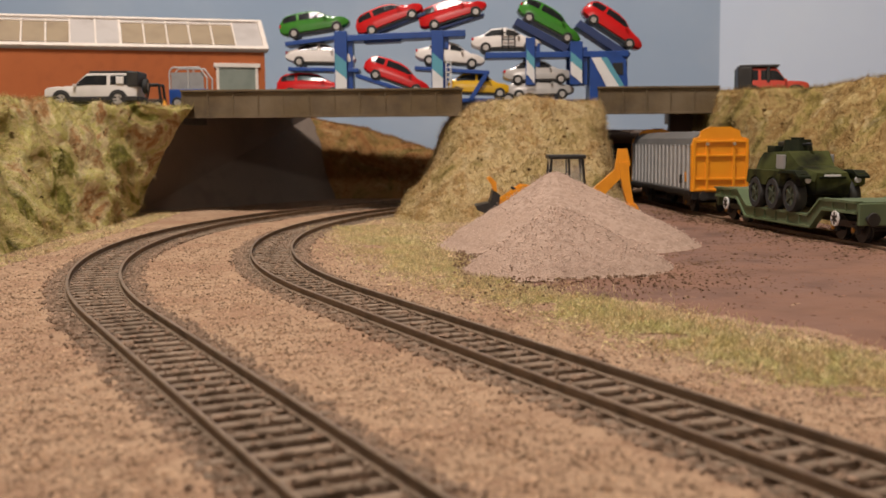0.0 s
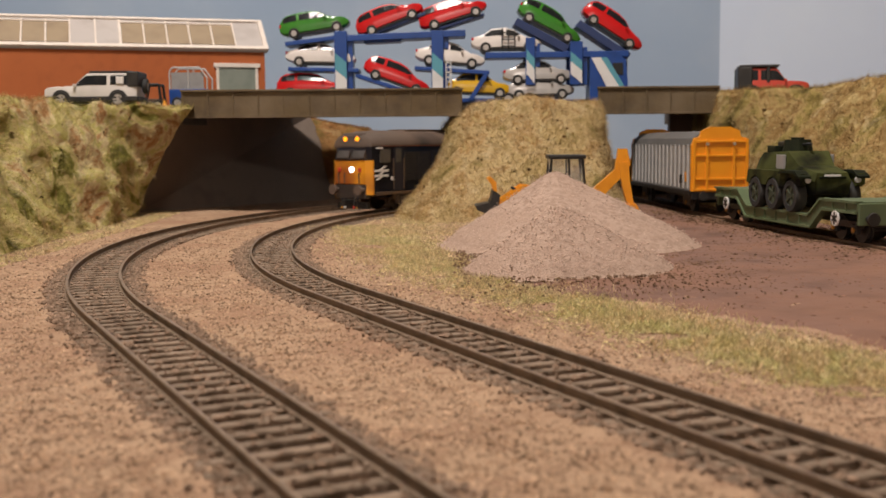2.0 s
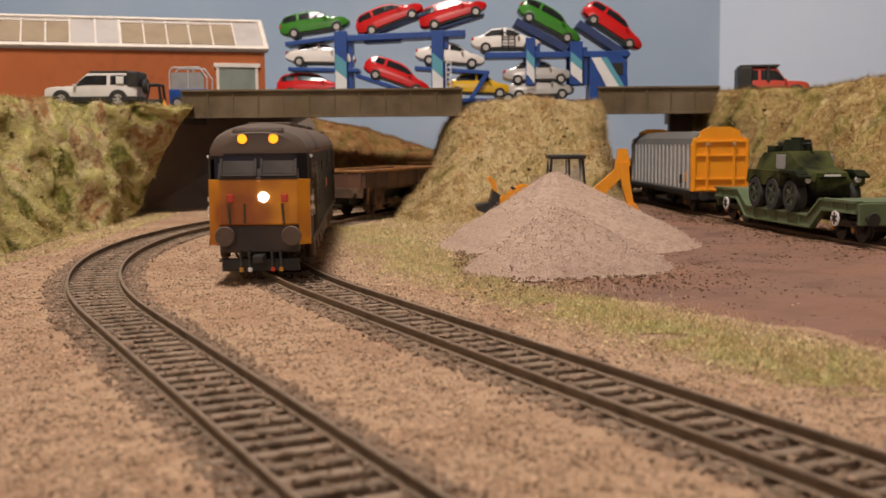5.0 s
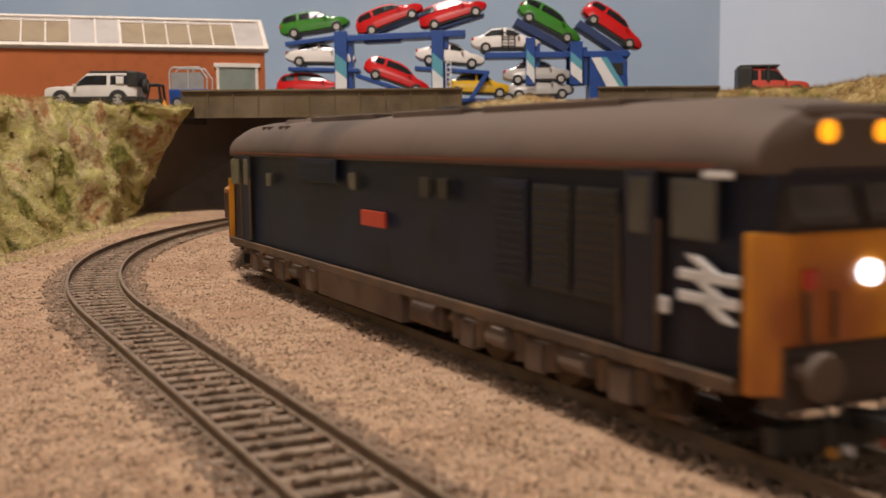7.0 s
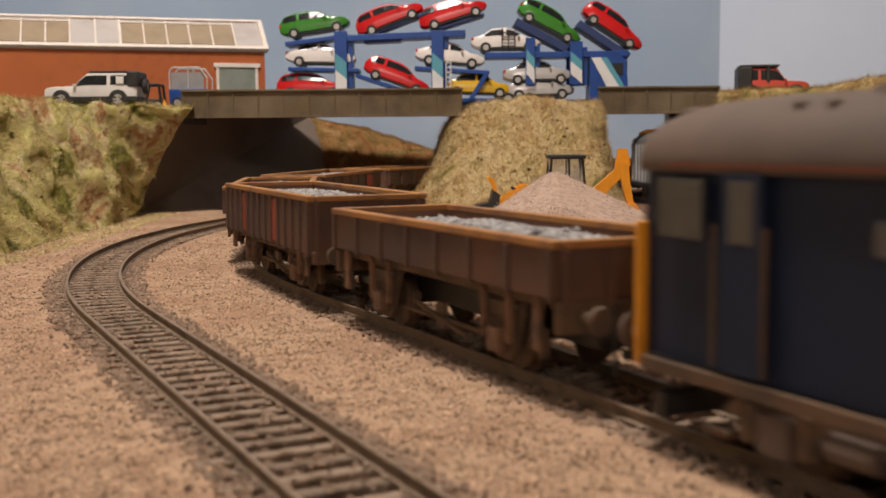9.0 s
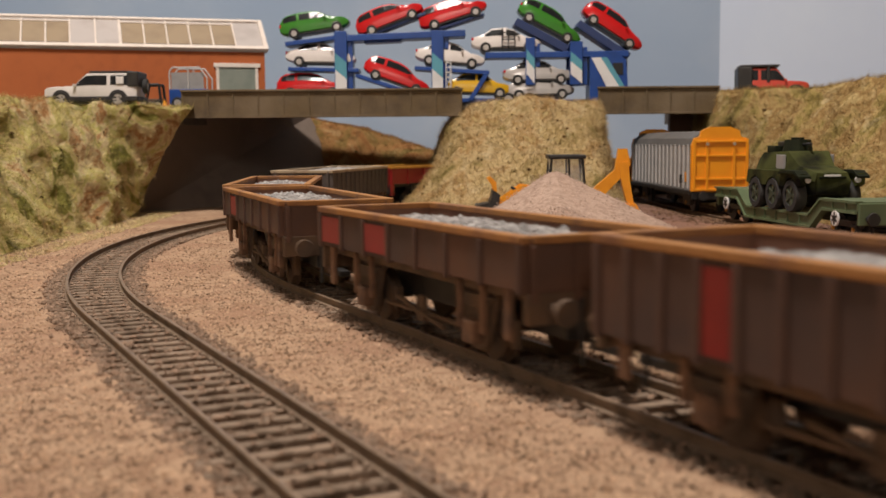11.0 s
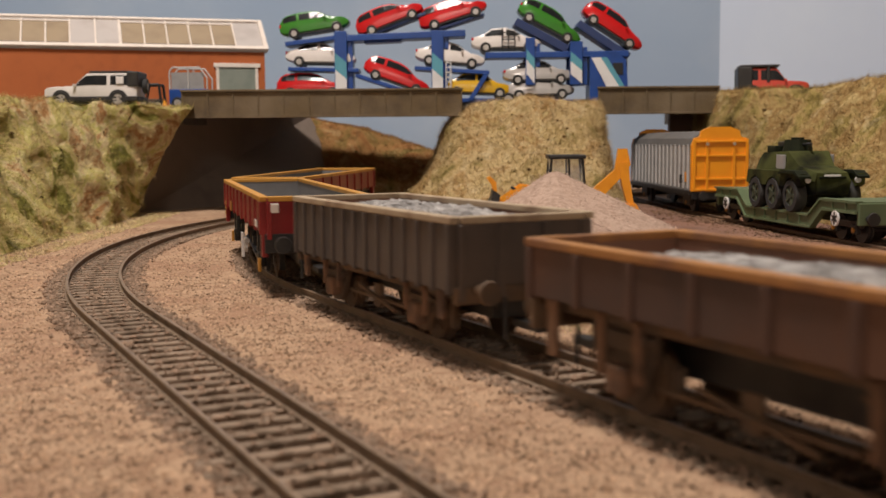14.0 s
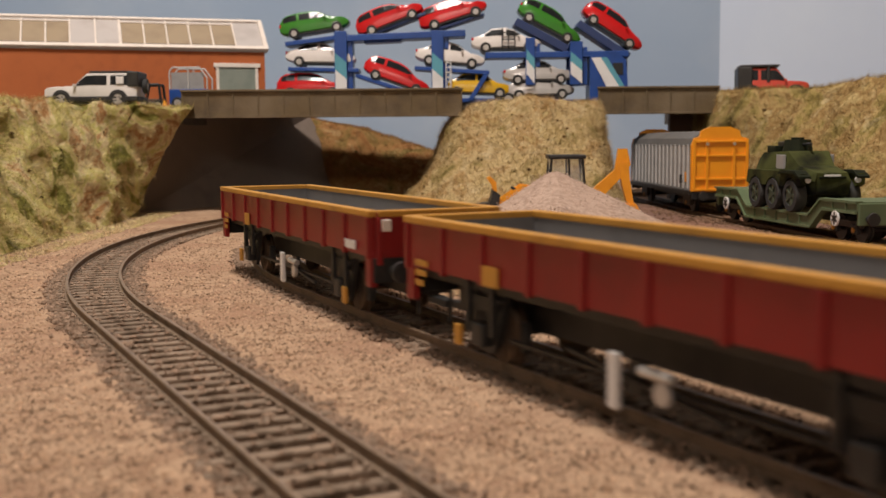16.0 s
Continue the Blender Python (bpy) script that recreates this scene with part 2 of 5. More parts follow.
# ---- small mesh tools, in millimetres ----
def part(name, bm, material, parent=None, label="", smooth=False, at=None):
    for v in bm.verts:
        v.co *= MM
    me = bpy.data.meshes.new(name)
    bm.to_mesh(me)
    bm.free()
    me.materials.append(material)
    if smooth:
        for p in me.polygons:
            p.use_smooth = True
        me.set_sharp_from_angle(angle=0.62)
    ob = new(name, me)
    if parent:
        ob.parent = parent
    if at is not None:
        ob.matrix_basis = at
    if label:
        ob["label"] = label
    return ob


def share(name, ob, parent, m):
    o = new(name, ob.data)
    o.parent = parent
    o.matrix_basis = m
    return o


def mpose(x, y, z, rx=0, ry=0, rz=0):
    return pose(x * MM, y * MM, z * MM, rx, ry, rz)


def thing(name, m, label, category, group="", kind=""):
    ob = new(name)
    ob.empty_display_size = 0.005
    ob.matrix_basis = m
    return tagged(ob, label, category, group, kind)


def box(bm, x0, x1, y0, y1, z0, z1, bev=0.0, m=None):
    r = bmesh.ops.create_cube(bm, size=1.0)
    vs = r["verts"]
    for v in vs:
        v.co = Vector(((x0 + x1) / 2 + v.co.x * (x1 - x0), (y0 + y1) / 2 + v.co.y * (y1 - y0), (z0 + z1) / 2 + v.co.z * (z1 - z0)))
    if bev:
        es = list({e for v in vs for e in v.link_edges})
        out = bmesh.ops.bevel(bm, geom=es, offset=bev, segments=2, affect="EDGES", profile=0.5)
        vs = list({v for f in out["faces"] for v in f.verts} | {v for v in vs if v.is_valid})
    if m is not None:
        bmesh.ops.transform(bm, matrix=m, verts=vs)
    return vs


def boxm(*a, **k):
    bm = bmesh.new()
    box(bm, *a, **k)
    return bm


def cyl(bm, p0, p1, r0, r1=None, seg=14):
    p0, p1 = Vector(p0), Vector(p1)
    d = p1 - p0
    r = bmesh.ops.create_cone(bm, cap_ends=True, segments=seg, radius1=r0, radius2=r0 if r1 is None else r1, depth=d.length)
    m = Matrix.Translation((p0 + p1) / 2) @ d.to_track_quat("Z", "Y").to_matrix().to_4x4()
    bmesh.ops.transform(bm, matrix=m, verts=r["verts"])
    return r["verts"]


def cylm(*a, **k):
    bm = bmesh.new()
    cyl(bm, *a, **k)
    return bm


def prism(bm, pts, a, b, axis="y"):
    """A closed profile carried from a to b. pts: (x, z) for axis y, (y, z) for axis x, (x, y) for axis z."""
    def co(p, q):
        return {"y": (p[0], q, p[1]), "x": (q, p[0], p[1]), "z": (p[0], p[1], q)}[axis]
    va = [bm.verts.new(co(p, a)) for p in pts]
    vb = [bm.verts.new(co(p, b)) for p in pts]
    n = len(pts)
    bm.faces.new(va)
    bm.faces.new(vb[::-1])
    for i in range(n):
        bm.faces.new((va[i], vb[i], vb[(i + 1) % n], va[(i + 1) % n]))
    bmesh.ops.recalc_face_normals(bm, faces=bm.faces)


def prismm(*a, **k):
    bm = bmesh.new()
    prism(bm, *a, **k)
    return bm


def loft(bm, rings, closed=True, caps=True):
    rows = [[bm.verts.new(p) for p in r] for r in rings]
    n = len(rings[0])
    for a, b in zip(rows, rows[1:]):
        for i in range(n if closed else n - 1):
            bm.faces.new((a[i], b[i], b[(i + 1) % n], a[(i + 1) % n]))
    if caps and closed:
        bm.faces.new(rows[0])
        bm.faces.new(rows[-1][::-1])
    bmesh.ops.recalc_face_normals(bm, faces=bm.faces)
    return rows


def raw(name, verts, faces, material, parent=None, label="", smooth=False):
    me = bpy.data.meshes.new(name)
    me.from_pydata([tuple(v) for v in (np.asarray(verts) * MM).tolist()], [], faces if isinstance(faces, list) else faces.tolist())
    me.materials.append(material)
    if smooth:
        me.polygons.foreach_set("use_smooth", [True] * len(me.polygons))
    ob = new(name, me)
    if parent:
        ob.parent = parent
    if label:
        ob["label"] = label
    return ob


rng = np.random.default_rng(7)


def grains(name, pts, size, material, parent=None, label="", flat=0.7):
    """Many small irregular stones, eight faces each, at pts (n, 3)."""
    n = len(pts)
    base = np.array([(1, 0, 0), (0, 1, 0), (-1, 0, 0), (0, -1, 0), (0, 0, 1), (0, 0, -1)], float)
    v = base[None] * (0.55 + 0.9 * rng.random((n, 6, 1)))
    a = rng.random(n) * 6.283
    c, s = np.cos(a)[:, None], np.sin(a)[:, None]
    v = np.stack([v[..., 0] * c - v[..., 1] * s, v[..., 0] * s + v[..., 1] * c, v[..., 2] * flat], -1)
    v *= (size * (0.5 + rng.random(n) ** 2 * 1.2))[:, None, None] * 0.5
    v += np.asarray(pts)[:, None, :]
    f = np.array([(0, 1, 4), (1, 2, 4), (2, 3, 4), (3, 0, 4), (1, 0, 5), (2, 1, 5), (3, 2, 5), (0, 3, 5)])
    f = (f[None] + (np.arange(n) * 6)[:, None, None]).reshape(-1, 3)
    return tagged(raw(name, v.reshape(-1, 3), f, material, parent, label), kind="stuff")


def blades(name, pts, nrm, length, width, material, parent=None, label="", lean=0.8):
    """Many thin fibres growing from pts along nrm, bent once."""
    n = len(pts)
    d = np.asarray(nrm) + lean * rng.normal(size=(n, 3))
    d /= np.linalg.norm(d, axis=1)[:, None]
    side = np.cross(d, rng.normal(size=(n, 3)))
    side /= np.linalg.norm(side, axis=1)[:, None]
    ln = (length * (0.4 + 0.9 * rng.random(n)))[:, None]
    bend = rng.normal(size=(n, 3)) * 0.25 - np.array([0, 0, 0.25])
    p = np.asarray(pts)
    w = side * width * 0.5
    mid = p + d * ln * 0.55
    tip = p + d * ln + bend * ln * 0.5
    v = np.stack([p - w, p + w, mid + w * 0.8, mid - w * 0.8, tip], 1)
    k = (np.arange(n) * 5)[:, None]
    quads = (np.array([(0, 1, 2, 3)]) + k).tolist()
    tris = (np.array([(3, 2, 4)]) + k).tolist()
    return tagged(raw(name, v.reshape(-1, 3), quads + tris, material, parent, label), kind="stuff")


# ---- the two tracks: a straight that runs into a curve ----
class Line:
    def __init__(self, x, y, deg, radius, straight_after=None):
        self.p, self.a, self.r = Vector((x, y)), radians(deg), radius
        self.end = straight_after if straight_after else 1e9

    def at(self, s):
        t = Vector((math.cos(self.a), math.sin(self.a)))
        n = Vector((-t.y, t.x))
        if s <= 0:
            return self.p + t * s, self.a
        q = min(s, self.end)
        th = q / self.r
        p = self.p + t * (self.r * math.sin(th)) - n * (self.r * (1 - math.cos(th)))
        h = self.a - th
        if s > self.end:
            p = p + Vector((math.cos(h), math.sin(h))) * (s - self.end)
        return p, h

    def off(self, s, d):
        p, h = self.at(s)
        return p.x - math.sin(h) * d, p.y + math.cos(h) * d


RIGHT = Line(-33.3, 339.3, 115.84, 451.6, 451.6 * radians(115.84))
LEFT = Line(-89.4, 298.9, 116.54, 500.6, 500.6 * radians(116.54))
SIDING = Line(181, 545, 97.5, 2500.0)
GROUND = -3.4


# ---- room and baseboard ----
def wall(name, x0, x1, y0, y1, z0, z1, material, label, category="wall"):
    ob = part(name, boxm(x0, x1, y0, y1, z0, z1), material)
    return tagged(ob, label, category, kind="structure")


wall("wall_north", -1500, 2300, 1500, 1540, -900, 1300, PLASTER, "plain painted room wall behind the layout")
wall("wall_south", -1500, 2300, -3840, -3800, -900, 1300, PLASTER, "plain painted room wall")
wall("wall_west", -1540, -1500, -3840, 1540, -900, 1300, PLASTER, "plain painted room wall")
wall("wall_east", 2300, 2340, -3840, 1540, -900, 1300, PLASTER, "plain painted room wall")
wall("ceiling", -1540, 2340, -3840, 1540, 1300, 1340, PLASTER, "plain white room ceiling", "ceiling")
wall("floor", -1540, 2340, -3840, -1590, -940, -900, PLASTER, "plain room floor", "floor")

# painted sky boards behind the layout: a long one, and one that meets it in a corner, coloured paler as if lit
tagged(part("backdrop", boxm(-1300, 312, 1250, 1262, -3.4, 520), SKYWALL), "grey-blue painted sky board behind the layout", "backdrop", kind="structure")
ob = part("backdrop", boxm(0, 1500, 0, 12, -3.4, 520), SKYLIT, at=mpose(312, 1250, 0, 0, 0, -6))
tagged(ob, "blue painted sky board meeting the other in a corner, coloured paler as if lit", "backdrop", kind="structure")


def bumps(x, y, f, amp):
    return amp * noise.noise(Vector((x * f, y * f, 3.7)))


def axis_steps(edges):
    out = []
    for a, b, d in edges:
        out += list(np.arange(a, b, d))
    return np.array(out + [edges[-1][1]])


def yard_mask(x, y):
    """1 inside the bare brown yard, 0 outside: the yard lies behind the grass verge."""
    e = y - (343 - (x - 38) * 1.42) + bumps(x, y, 0.03, 22)
    f = x - (20 + (y - 400) * 0.03) + bumps(y, x, 0.03, 14)
    return max(0.0, min(1.0, e / 22)) * max(0.0, min(1.0, f / 22))


xs = axis_steps([(-1490, -330, 60), (-330, 330, 3.2), (330, 2290, 80)])
ys = axis_steps([(-1590, 60, 80), (60, 700, 3.2), (700, 1240, 10), (1240, 1490, 60)])
def near_track(x, y):
    """Distance to the nearer of the two track centres."""
    best = 1e9
    for line in (RIGHT, LEFT):
        t = Vector((math.cos(line.a), math.sin(line.a)))
        d = Vector((x, y)) - line.p
        if d.dot(t) <= 0:
            o = abs(-t.y * d.x + t.x * d.y)
        else:
            c = line.p + Vector((t.y, -t.x)) * line.r
            o = abs((Vector((x, y)) - c).length - line.r)
        best = min(best, o)
    return best


def bed_shape(o):
    """The trench between the rails and the low shoulder that half buries the sleeper ends."""
    return -1.9 * max(0.0, min(1.0, (12.5 - o) / 2.0)) + 0.55 * math.exp(-((o - 14.5) / 2.6) ** 2)


gv = [(x, y, GROUND + bed_shape(near_track(x, y)) + bumps(x, y, 0.02, 0.8) + bumps(x, y, 0.09, 0.45) + bumps(x, y, 0.35, 0.25)) for y in ys for x in xs]
nx = len(xs)
gf = [(j * nx + i, j * nx + i + 1, (j + 1) * nx + i + 1, (j + 1) * nx + i) for j in range(len(ys) - 1) for i in range(nx - 1)]
ground = raw("ground", gv, gf, SAND, smooth=True)
tagged(ground, "sandy tan ballast scatter covering the baseboard", "ground", kind="structure")

# bare brown yard: a thin plastered sheet with a broken edge
yv, yf, index = [], [], {}
yx, yy = np.arange(12, 330, 3.0), np.arange(150, 790, 3.0)
keep = {(i, j) for i, x in enumerate(yx) for j, y in enumerate(yy) if yard_mask(x, y) > 0.02}
for (i, j) in sorted(keep):
    x, y = float(yx[i]), float(yy[j])
    index[i, j] = len(yv)
    crack = abs(noise.noise(Vector((x * 0.03, y * 0.016, 9.1))))
    h = GROUND - 1.6 + 3.0 * yard_mask(x, y) ** 0.7 + bumps(x, y, 0.015, 0.9) + bumps(x, y, 0.06, 0.5) - (0.5 if crack < 0.035 else 0.0)
    yv.append((x, y, h))
for (i, j) in sorted(keep):
    q = [(i, j), (i + 1, j), (i + 1, j + 1), (i, j + 1)]
    if all(k in index for k in q):
        yf.append(tuple(index[k] for k in q))
ob = raw("yard", yv, yf, YARD, smooth=True)
tagged(ob, "bare reddish brown dirt yard beside the siding", "yard", kind="structure")
flakes = np.array([yv[random.randrange(len(yv))] for k in range(4200)]) + rng.normal(size=(4200, 3)) * np.array([1.4, 1.4, 0.05])
grains("dirt_flake", flakes, 1.0, FLAKE, ob, "small broken flakes of dirt", 0.35)


# ---- tracks ----
def sweep(line, s0, s1, ds, d, prof):
    bm = bmesh.new()
    rings = []
    for s in np.arange(s0, s1 + 0.1, ds):
        rings.append([(*line.off(float(s), d + o), z) for o, z in prof])
    loft(bm, rings)
    return bm


def track(line, s0, s1, p0, p1, label, pitch=6.9):
    base = part("sleeper", boxm(-1.45, 1.45, -15.2, 15.2, -5.4, -2.5, bev=0.4), SLEEPER)
    t = thing("railway_track", Matrix(), label, "railway track", "model railway tracks")
    foot = [(-0.46, -0.05), (-0.42, -0.8), (-0.2, -1.0), (-0.2, -1.9), (-0.8, -2.2), (-0.8, -2.5), (0.8, -2.5), (0.8, -2.2), (0.2, -1.9), (0.2, -1.0), (0.42, -0.8), (0.46, -0.05)]
    head = [(-0.5, -0.12), (-0.42, 0.0), (0.42, 0.0), (0.5, -0.12)]
    for side in (-8.65, 8.65):
        r = part("rail", sweep(line, s0, s1, 8.0, side, foot), RAIL, t, "rusty brown model rail")
        part("rail_head", sweep(line, s0, s1, 8.0, side, head), RAILTOP, r, "worn running surface")
    first = True
    rest = bmesh.new()
    for s in np.arange(s0 + 3, s1 - 3, pitch):
        p, h = line.at(float(s))
        m = mpose(p.x, p.y, 0, 0, 0, math.degrees(h) + random.uniform(-1.2, 1.2))
        if p0 <= s <= p1:
            if first:
                base.parent, base.matrix_basis, first = t, m, False
            else:
                share("sleeper", base, t, m)
        else:
            box(rest, -1.65, 1.65, -15.2, 15.2, -4.6, -2.55, m=pose(p.x, p.y, 0, 0, 0, math.degrees(h)))
    if len(rest.verts):
        tagged(part("far_sleeper", rest, SLEEPER, t), kind="stuff")
    else:
        rest.free()
    # chairs that hold the rails
    ch = bmesh.new()
    for s in np.arange(s0 + 3, s1 - 3, pitch):
        if p0 <= s <= min(p1, 330):
            p, h = line.at(float(s))
            for side in (-8.65, 8.65):
                for k in (-1.5, 1.5):
                    box(ch, -0.7, 0.7, side + k * 0.75 - 0.45, side + k * 0.75 + 0.45, -2.7, -2.05, m=pose(p.x, p.y, 0, 0, 0, math.degrees(h)))
    if len(ch.verts):
        tagged(part("rail_chair", ch, SLEEPER, t, "small moulded chairs gripping the rail feet"), kind="stuff")
    else:
        ch.free()
    return t


track(RIGHT, -1500, 2100, -330, 560, "curved single model railway track, rusty rails on brown sleepers")
track(LEFT, -700, 900, -320, 600, "outer curved model railway track, rusty rails on brown sleepers")
track(SIDING, -240, 330, -240, 330, "siding track half sunk in dirt beside the yard", 7.2)

# loose ballast: coarse grains over the near ground and grey stones along the sleeper ends
pts = []
n = 120000
py = 70 + (rng.random(n) ** 1.5) * 560
px = (rng.random(n) * 2 - 1) * (py * 0.43 + 8)
for x, y in zip(px, py):
    if yard_mask(x, y) < 0.3 and near_track(x, y) > 15:
        pts.append((x, y, GROUND + bumps(x, y, 0.02, 0.8) + bumps(x, y, 0.09, 0.45) + 0.1))
pts = np.array(pts)
grains("ballast_grain", pts, 0.66, GRAIN, ground, "loose sandy ballast grains")
pts = []
for line in (RIGHT, LEFT):
    for k in range(5600):
        s = random.uniform(-330, 260)
        d = random.choice((-1, 1)) * random.gauss(13.6, 1.7)
        x, y = line.off(s, d)
        pts.append((x, y, GROUND + 0.6 + random.random() * 0.5))
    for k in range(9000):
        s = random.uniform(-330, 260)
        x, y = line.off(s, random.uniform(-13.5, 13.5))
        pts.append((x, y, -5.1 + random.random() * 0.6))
    for k in range(2600):
        s = random.uniform(-330, 260)
        x, y = line.off(s, random.uniform(-14.5, 14.5))
        pts.append((x, y, -2.45 + random.random() * 0.15))
bed = np.array(pts)
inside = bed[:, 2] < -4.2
grains("track_bed_stone", bed[inside], 1.3, BEDGRAIN, ground, "dirty stones between the sleepers, coloured dark for the shade there")
grains("track_stone", bed[~inside], 1.15, GREYGRAIN, ground, "dull grey-brown stones along the sleeper ends")


DARKSOIL = mat("dark_spilt_soil", (0.18, 0.11, 0.07), 0.95, island=0.45, spec=0.1)
SCATTER = mat("foam_scatter", (0.13, 0.08, 0.035), 0.95, color2=(0.10, 0.095, 0.03), scale=40, island=0.5, big=(0.20, 0.12, 0.05), big_scale=25, spec=0.1)


# ---- banks ----
def surface(base, top, rows, amp, freq, name, label, top_back=None, fibres=9000, length=4.0, material=GRASS, width=0.34, bulge=0.10):
    """A rough slope lofted from a foot line to a crest line, with a plateau behind the crest, grown over with fibres."""
    def resample(line, n):
        p = np.array(line, float)
        d = np.r_[0, np.cumsum(np.linalg.norm(np.diff(p, axis=0), axis=1))]
        return np.stack([np.interp(np.linspace(0, d[-1], n), d, p[:, k]) for k in range(3)], 1)
    n = max(24, int(max(np.linalg.norm(np.diff(np.array(line, float), axis=0), axis=1).sum() for line in (base, top)) / 4))
    a, b = resample(base, n), resample(top, n)
    grid = [a + (b - a) * (k / rows) for k in range(rows + 1)]
    for k, g in enumerate(grid):
        t = k / rows
        g[:, 2] += (b[:, 2] - a[:, 2]) * bulge * math.sin(math.pi * t)
    if top_back is not None:
        c = resample(top_back, n)
        grid += [b + (c - b) * (k / 6) for k in range(1, 7)]
    grid = np.array(grid)
    for k in range(len(grid)):
        for i in range(n):
            x, y, z = grid[k, i]
            q = Vector((x * freq, y * freq, z * freq))
            w = min(1.0, k / 2) * min(1.0, 0.15 + min(i, n - 1 - i) / 5)
            o = noise.noise_vector(q) * amp * w + noise.noise_vector(q * 2.9) * amp * 0.45 * w + noise.noise_vector(q * 7) * amp * 0.22 * w
            grid[k, i] += np.array((o.x, o.y, o.z * 0.7))
    v = grid.reshape(-1, 3)
    f = [(k * n + i, k * n + i + 1, (k + 1) * n + i + 1, (k + 1) * n + i) for k in range(len(grid) - 1) for i in range(n - 1)]
    ob = raw(name, v, f, material, smooth=True)
    tagged(ob, label, "embankment", kind="structure")
    # fibres
    fa = np.array(f)
    A, B, C, D = (v[fa[:, k]] for k in range(4))
    nr = np.cross(C - A, D - B)
    area = np.linalg.norm(nr, axis=1)
    nr = nr / (area[:, None] + 1e-9)
    nr[nr[:, 2] < -0.2] *= -1
    pick = rng.choice(len(f), size=fibres, p=area / area.sum())
    u, w = rng.random((fibres, 1)), rng.random((fibres, 1))
    p = (A[pick] * (1 - u) + B[pick] * u) * (1 - w) + (D[pick] * (1 - u) + C[pick] * u) * w
    up = nr[pick] * 0.8 + np.array([0, 0, 0.2])
    blades("grass", p, up, length, width, material, ob, "straw and green static grass fibres")
    # darker scatter clumps
    m = fibres // 300
    grains("scatter", p[:m] + nr[pick][:m] * 0.5, 1.9, SCATTER, ob, "dark brown and olive foam scatter clumps")
    return ob


surface([(-225, 230, -3), (-200, 380, -3), (-194, 478, -3), (-197, 560, -3), (-198, 651, -3), (-206, 742, -3)],
        [(-300, 230, 66), (-262, 400, 67), (-246, 500, 67), (-243, 600, 67), (-234, 690, 67), (-168, 752, 69)],
        22, 12.0, 0.026, "embankment", "steep grassy embankment with straw, green and brown scatter",
        [(-420, 230, 68), (-420, 400, 69), (-420, 520, 70), (-420, 640, 70), (-420, 800, 70), (-176, 800, 70)], 120000, 4.4, GRASS, 0.17)
surface([(-22, 850, -3), (-26, 760, -3), (-30, 690, -3), (-10, 655, -3), (50, 642, -3), (108, 662, -3), (122, 730, -3), (122, 850, -3)],
        [(10, 850, 68), (12, 790, 69), (18, 757, 70), (26, 742, 70.5), (60, 738, 71), (98, 742, 70.5), (107, 757, 70), (108, 850, 68)],
        20, 6.5, 0.035, "embankment", "straw-coloured grassy mound between the two bridge spans",
        [(59, 850, 66), (59, 840, 67), (59, 820, 68), (59, 800, 69), (60, 790, 70), (62, 800, 69), (62, 820, 68), (62, 850, 66)], 90000, 3.8, STRAW, 0.16, -0.10)
surface([(188, 860, -3), (190, 740, -3), (206, 640, -3), (226, 520, -3), (250, 400, -3), (275, 280, -3)],
        [(197, 860, 76), (201, 772, 77), (257, 640, 78), (290, 520, 80), (320, 400, 80), (345, 280, 80)],
        20, 8.0, 0.033, "embankment", "steep olive and straw grassy embankment behind the siding",
        [(420, 900, 76), (420, 860, 77), (420, 740, 78), (420, 620, 80), (430, 500, 80), (440, 400, 80)], 100000, 4.4, BANK, 0.17)
surface([(-92, 925, -3), (-50, 925, -3), (10, 928, -3), (60, 930, -3)],
        [(-128, 962, 68), (-70, 962, 56), (0, 962, 33), (60, 964, 16)],
        14, 6.0, 0.035, "embankment", "brown grassy slope seen beyond the bridge opening",
        [(-125, 1080, 64), (-60, 1080, 50), (0, 1080, 30), (60, 1080, 15)], 30000, 3.0, BROWNGRASS, 0.24)

# low grass verge between track and yard
vx, vn = [], []
while len(vx) < 76000:
    s = random.uniform(0, 1)
    y = 205 + s ** 1.3 * 420
    cx = 38 - (y - 322) * 0.455 if y < 420 else 38 - (420 - 322) * 0.455 - (y - 420) * 0.22
    x = cx + 3 + random.gauss(0, 9.5 + y * 0.006)
    if noise.noise(Vector((x * 0.05, y * 0.05, 5))) > -0.28 - 0.2 * random.random():
        vx.append((x, y, GROUND + 0.3))
        vn.append((0, 0, 1))
vx, vn = np.array(vx), np.array(vn, float)
verge = blades("grass_verge", vx, vn, 2.3, 0.15, GRASSGREEN, None, "", 1.6)
tagged(verge, "low pale green and straw grass verge beside the track", "grass", kind="stuff")
soil = grains("verge_soil", vx[:9000], 0.8, GRASSGREEN, verge, "green-brown foam under the verge grass", 0.35)
# thin turf at the foot of the banks
fx = []
while len(fx) < 16000:
    if random.random() < 0.6:
        y = random.uniform(330, 760)
        x = -190 - abs(random.gauss(0, 14)) + 14 + (max(0, y - 600) * -0.03)
    else:
        y = random.uniform(560, 700)
        x = -22 + random.gauss(0, 16) + (700 - y) * 0.12
    fx.append((x, y, GROUND + 0.2))
fx = np.array(fx)
tagged(blades("grass_fringe", fx, np.tile([0, 0, 1.0], (len(fx), 1)), 1.9, 0.22, GRASSGREEN, None, "", 1.2), "thin grass fringe at the foot of the banks", "grass", kind="stuff")


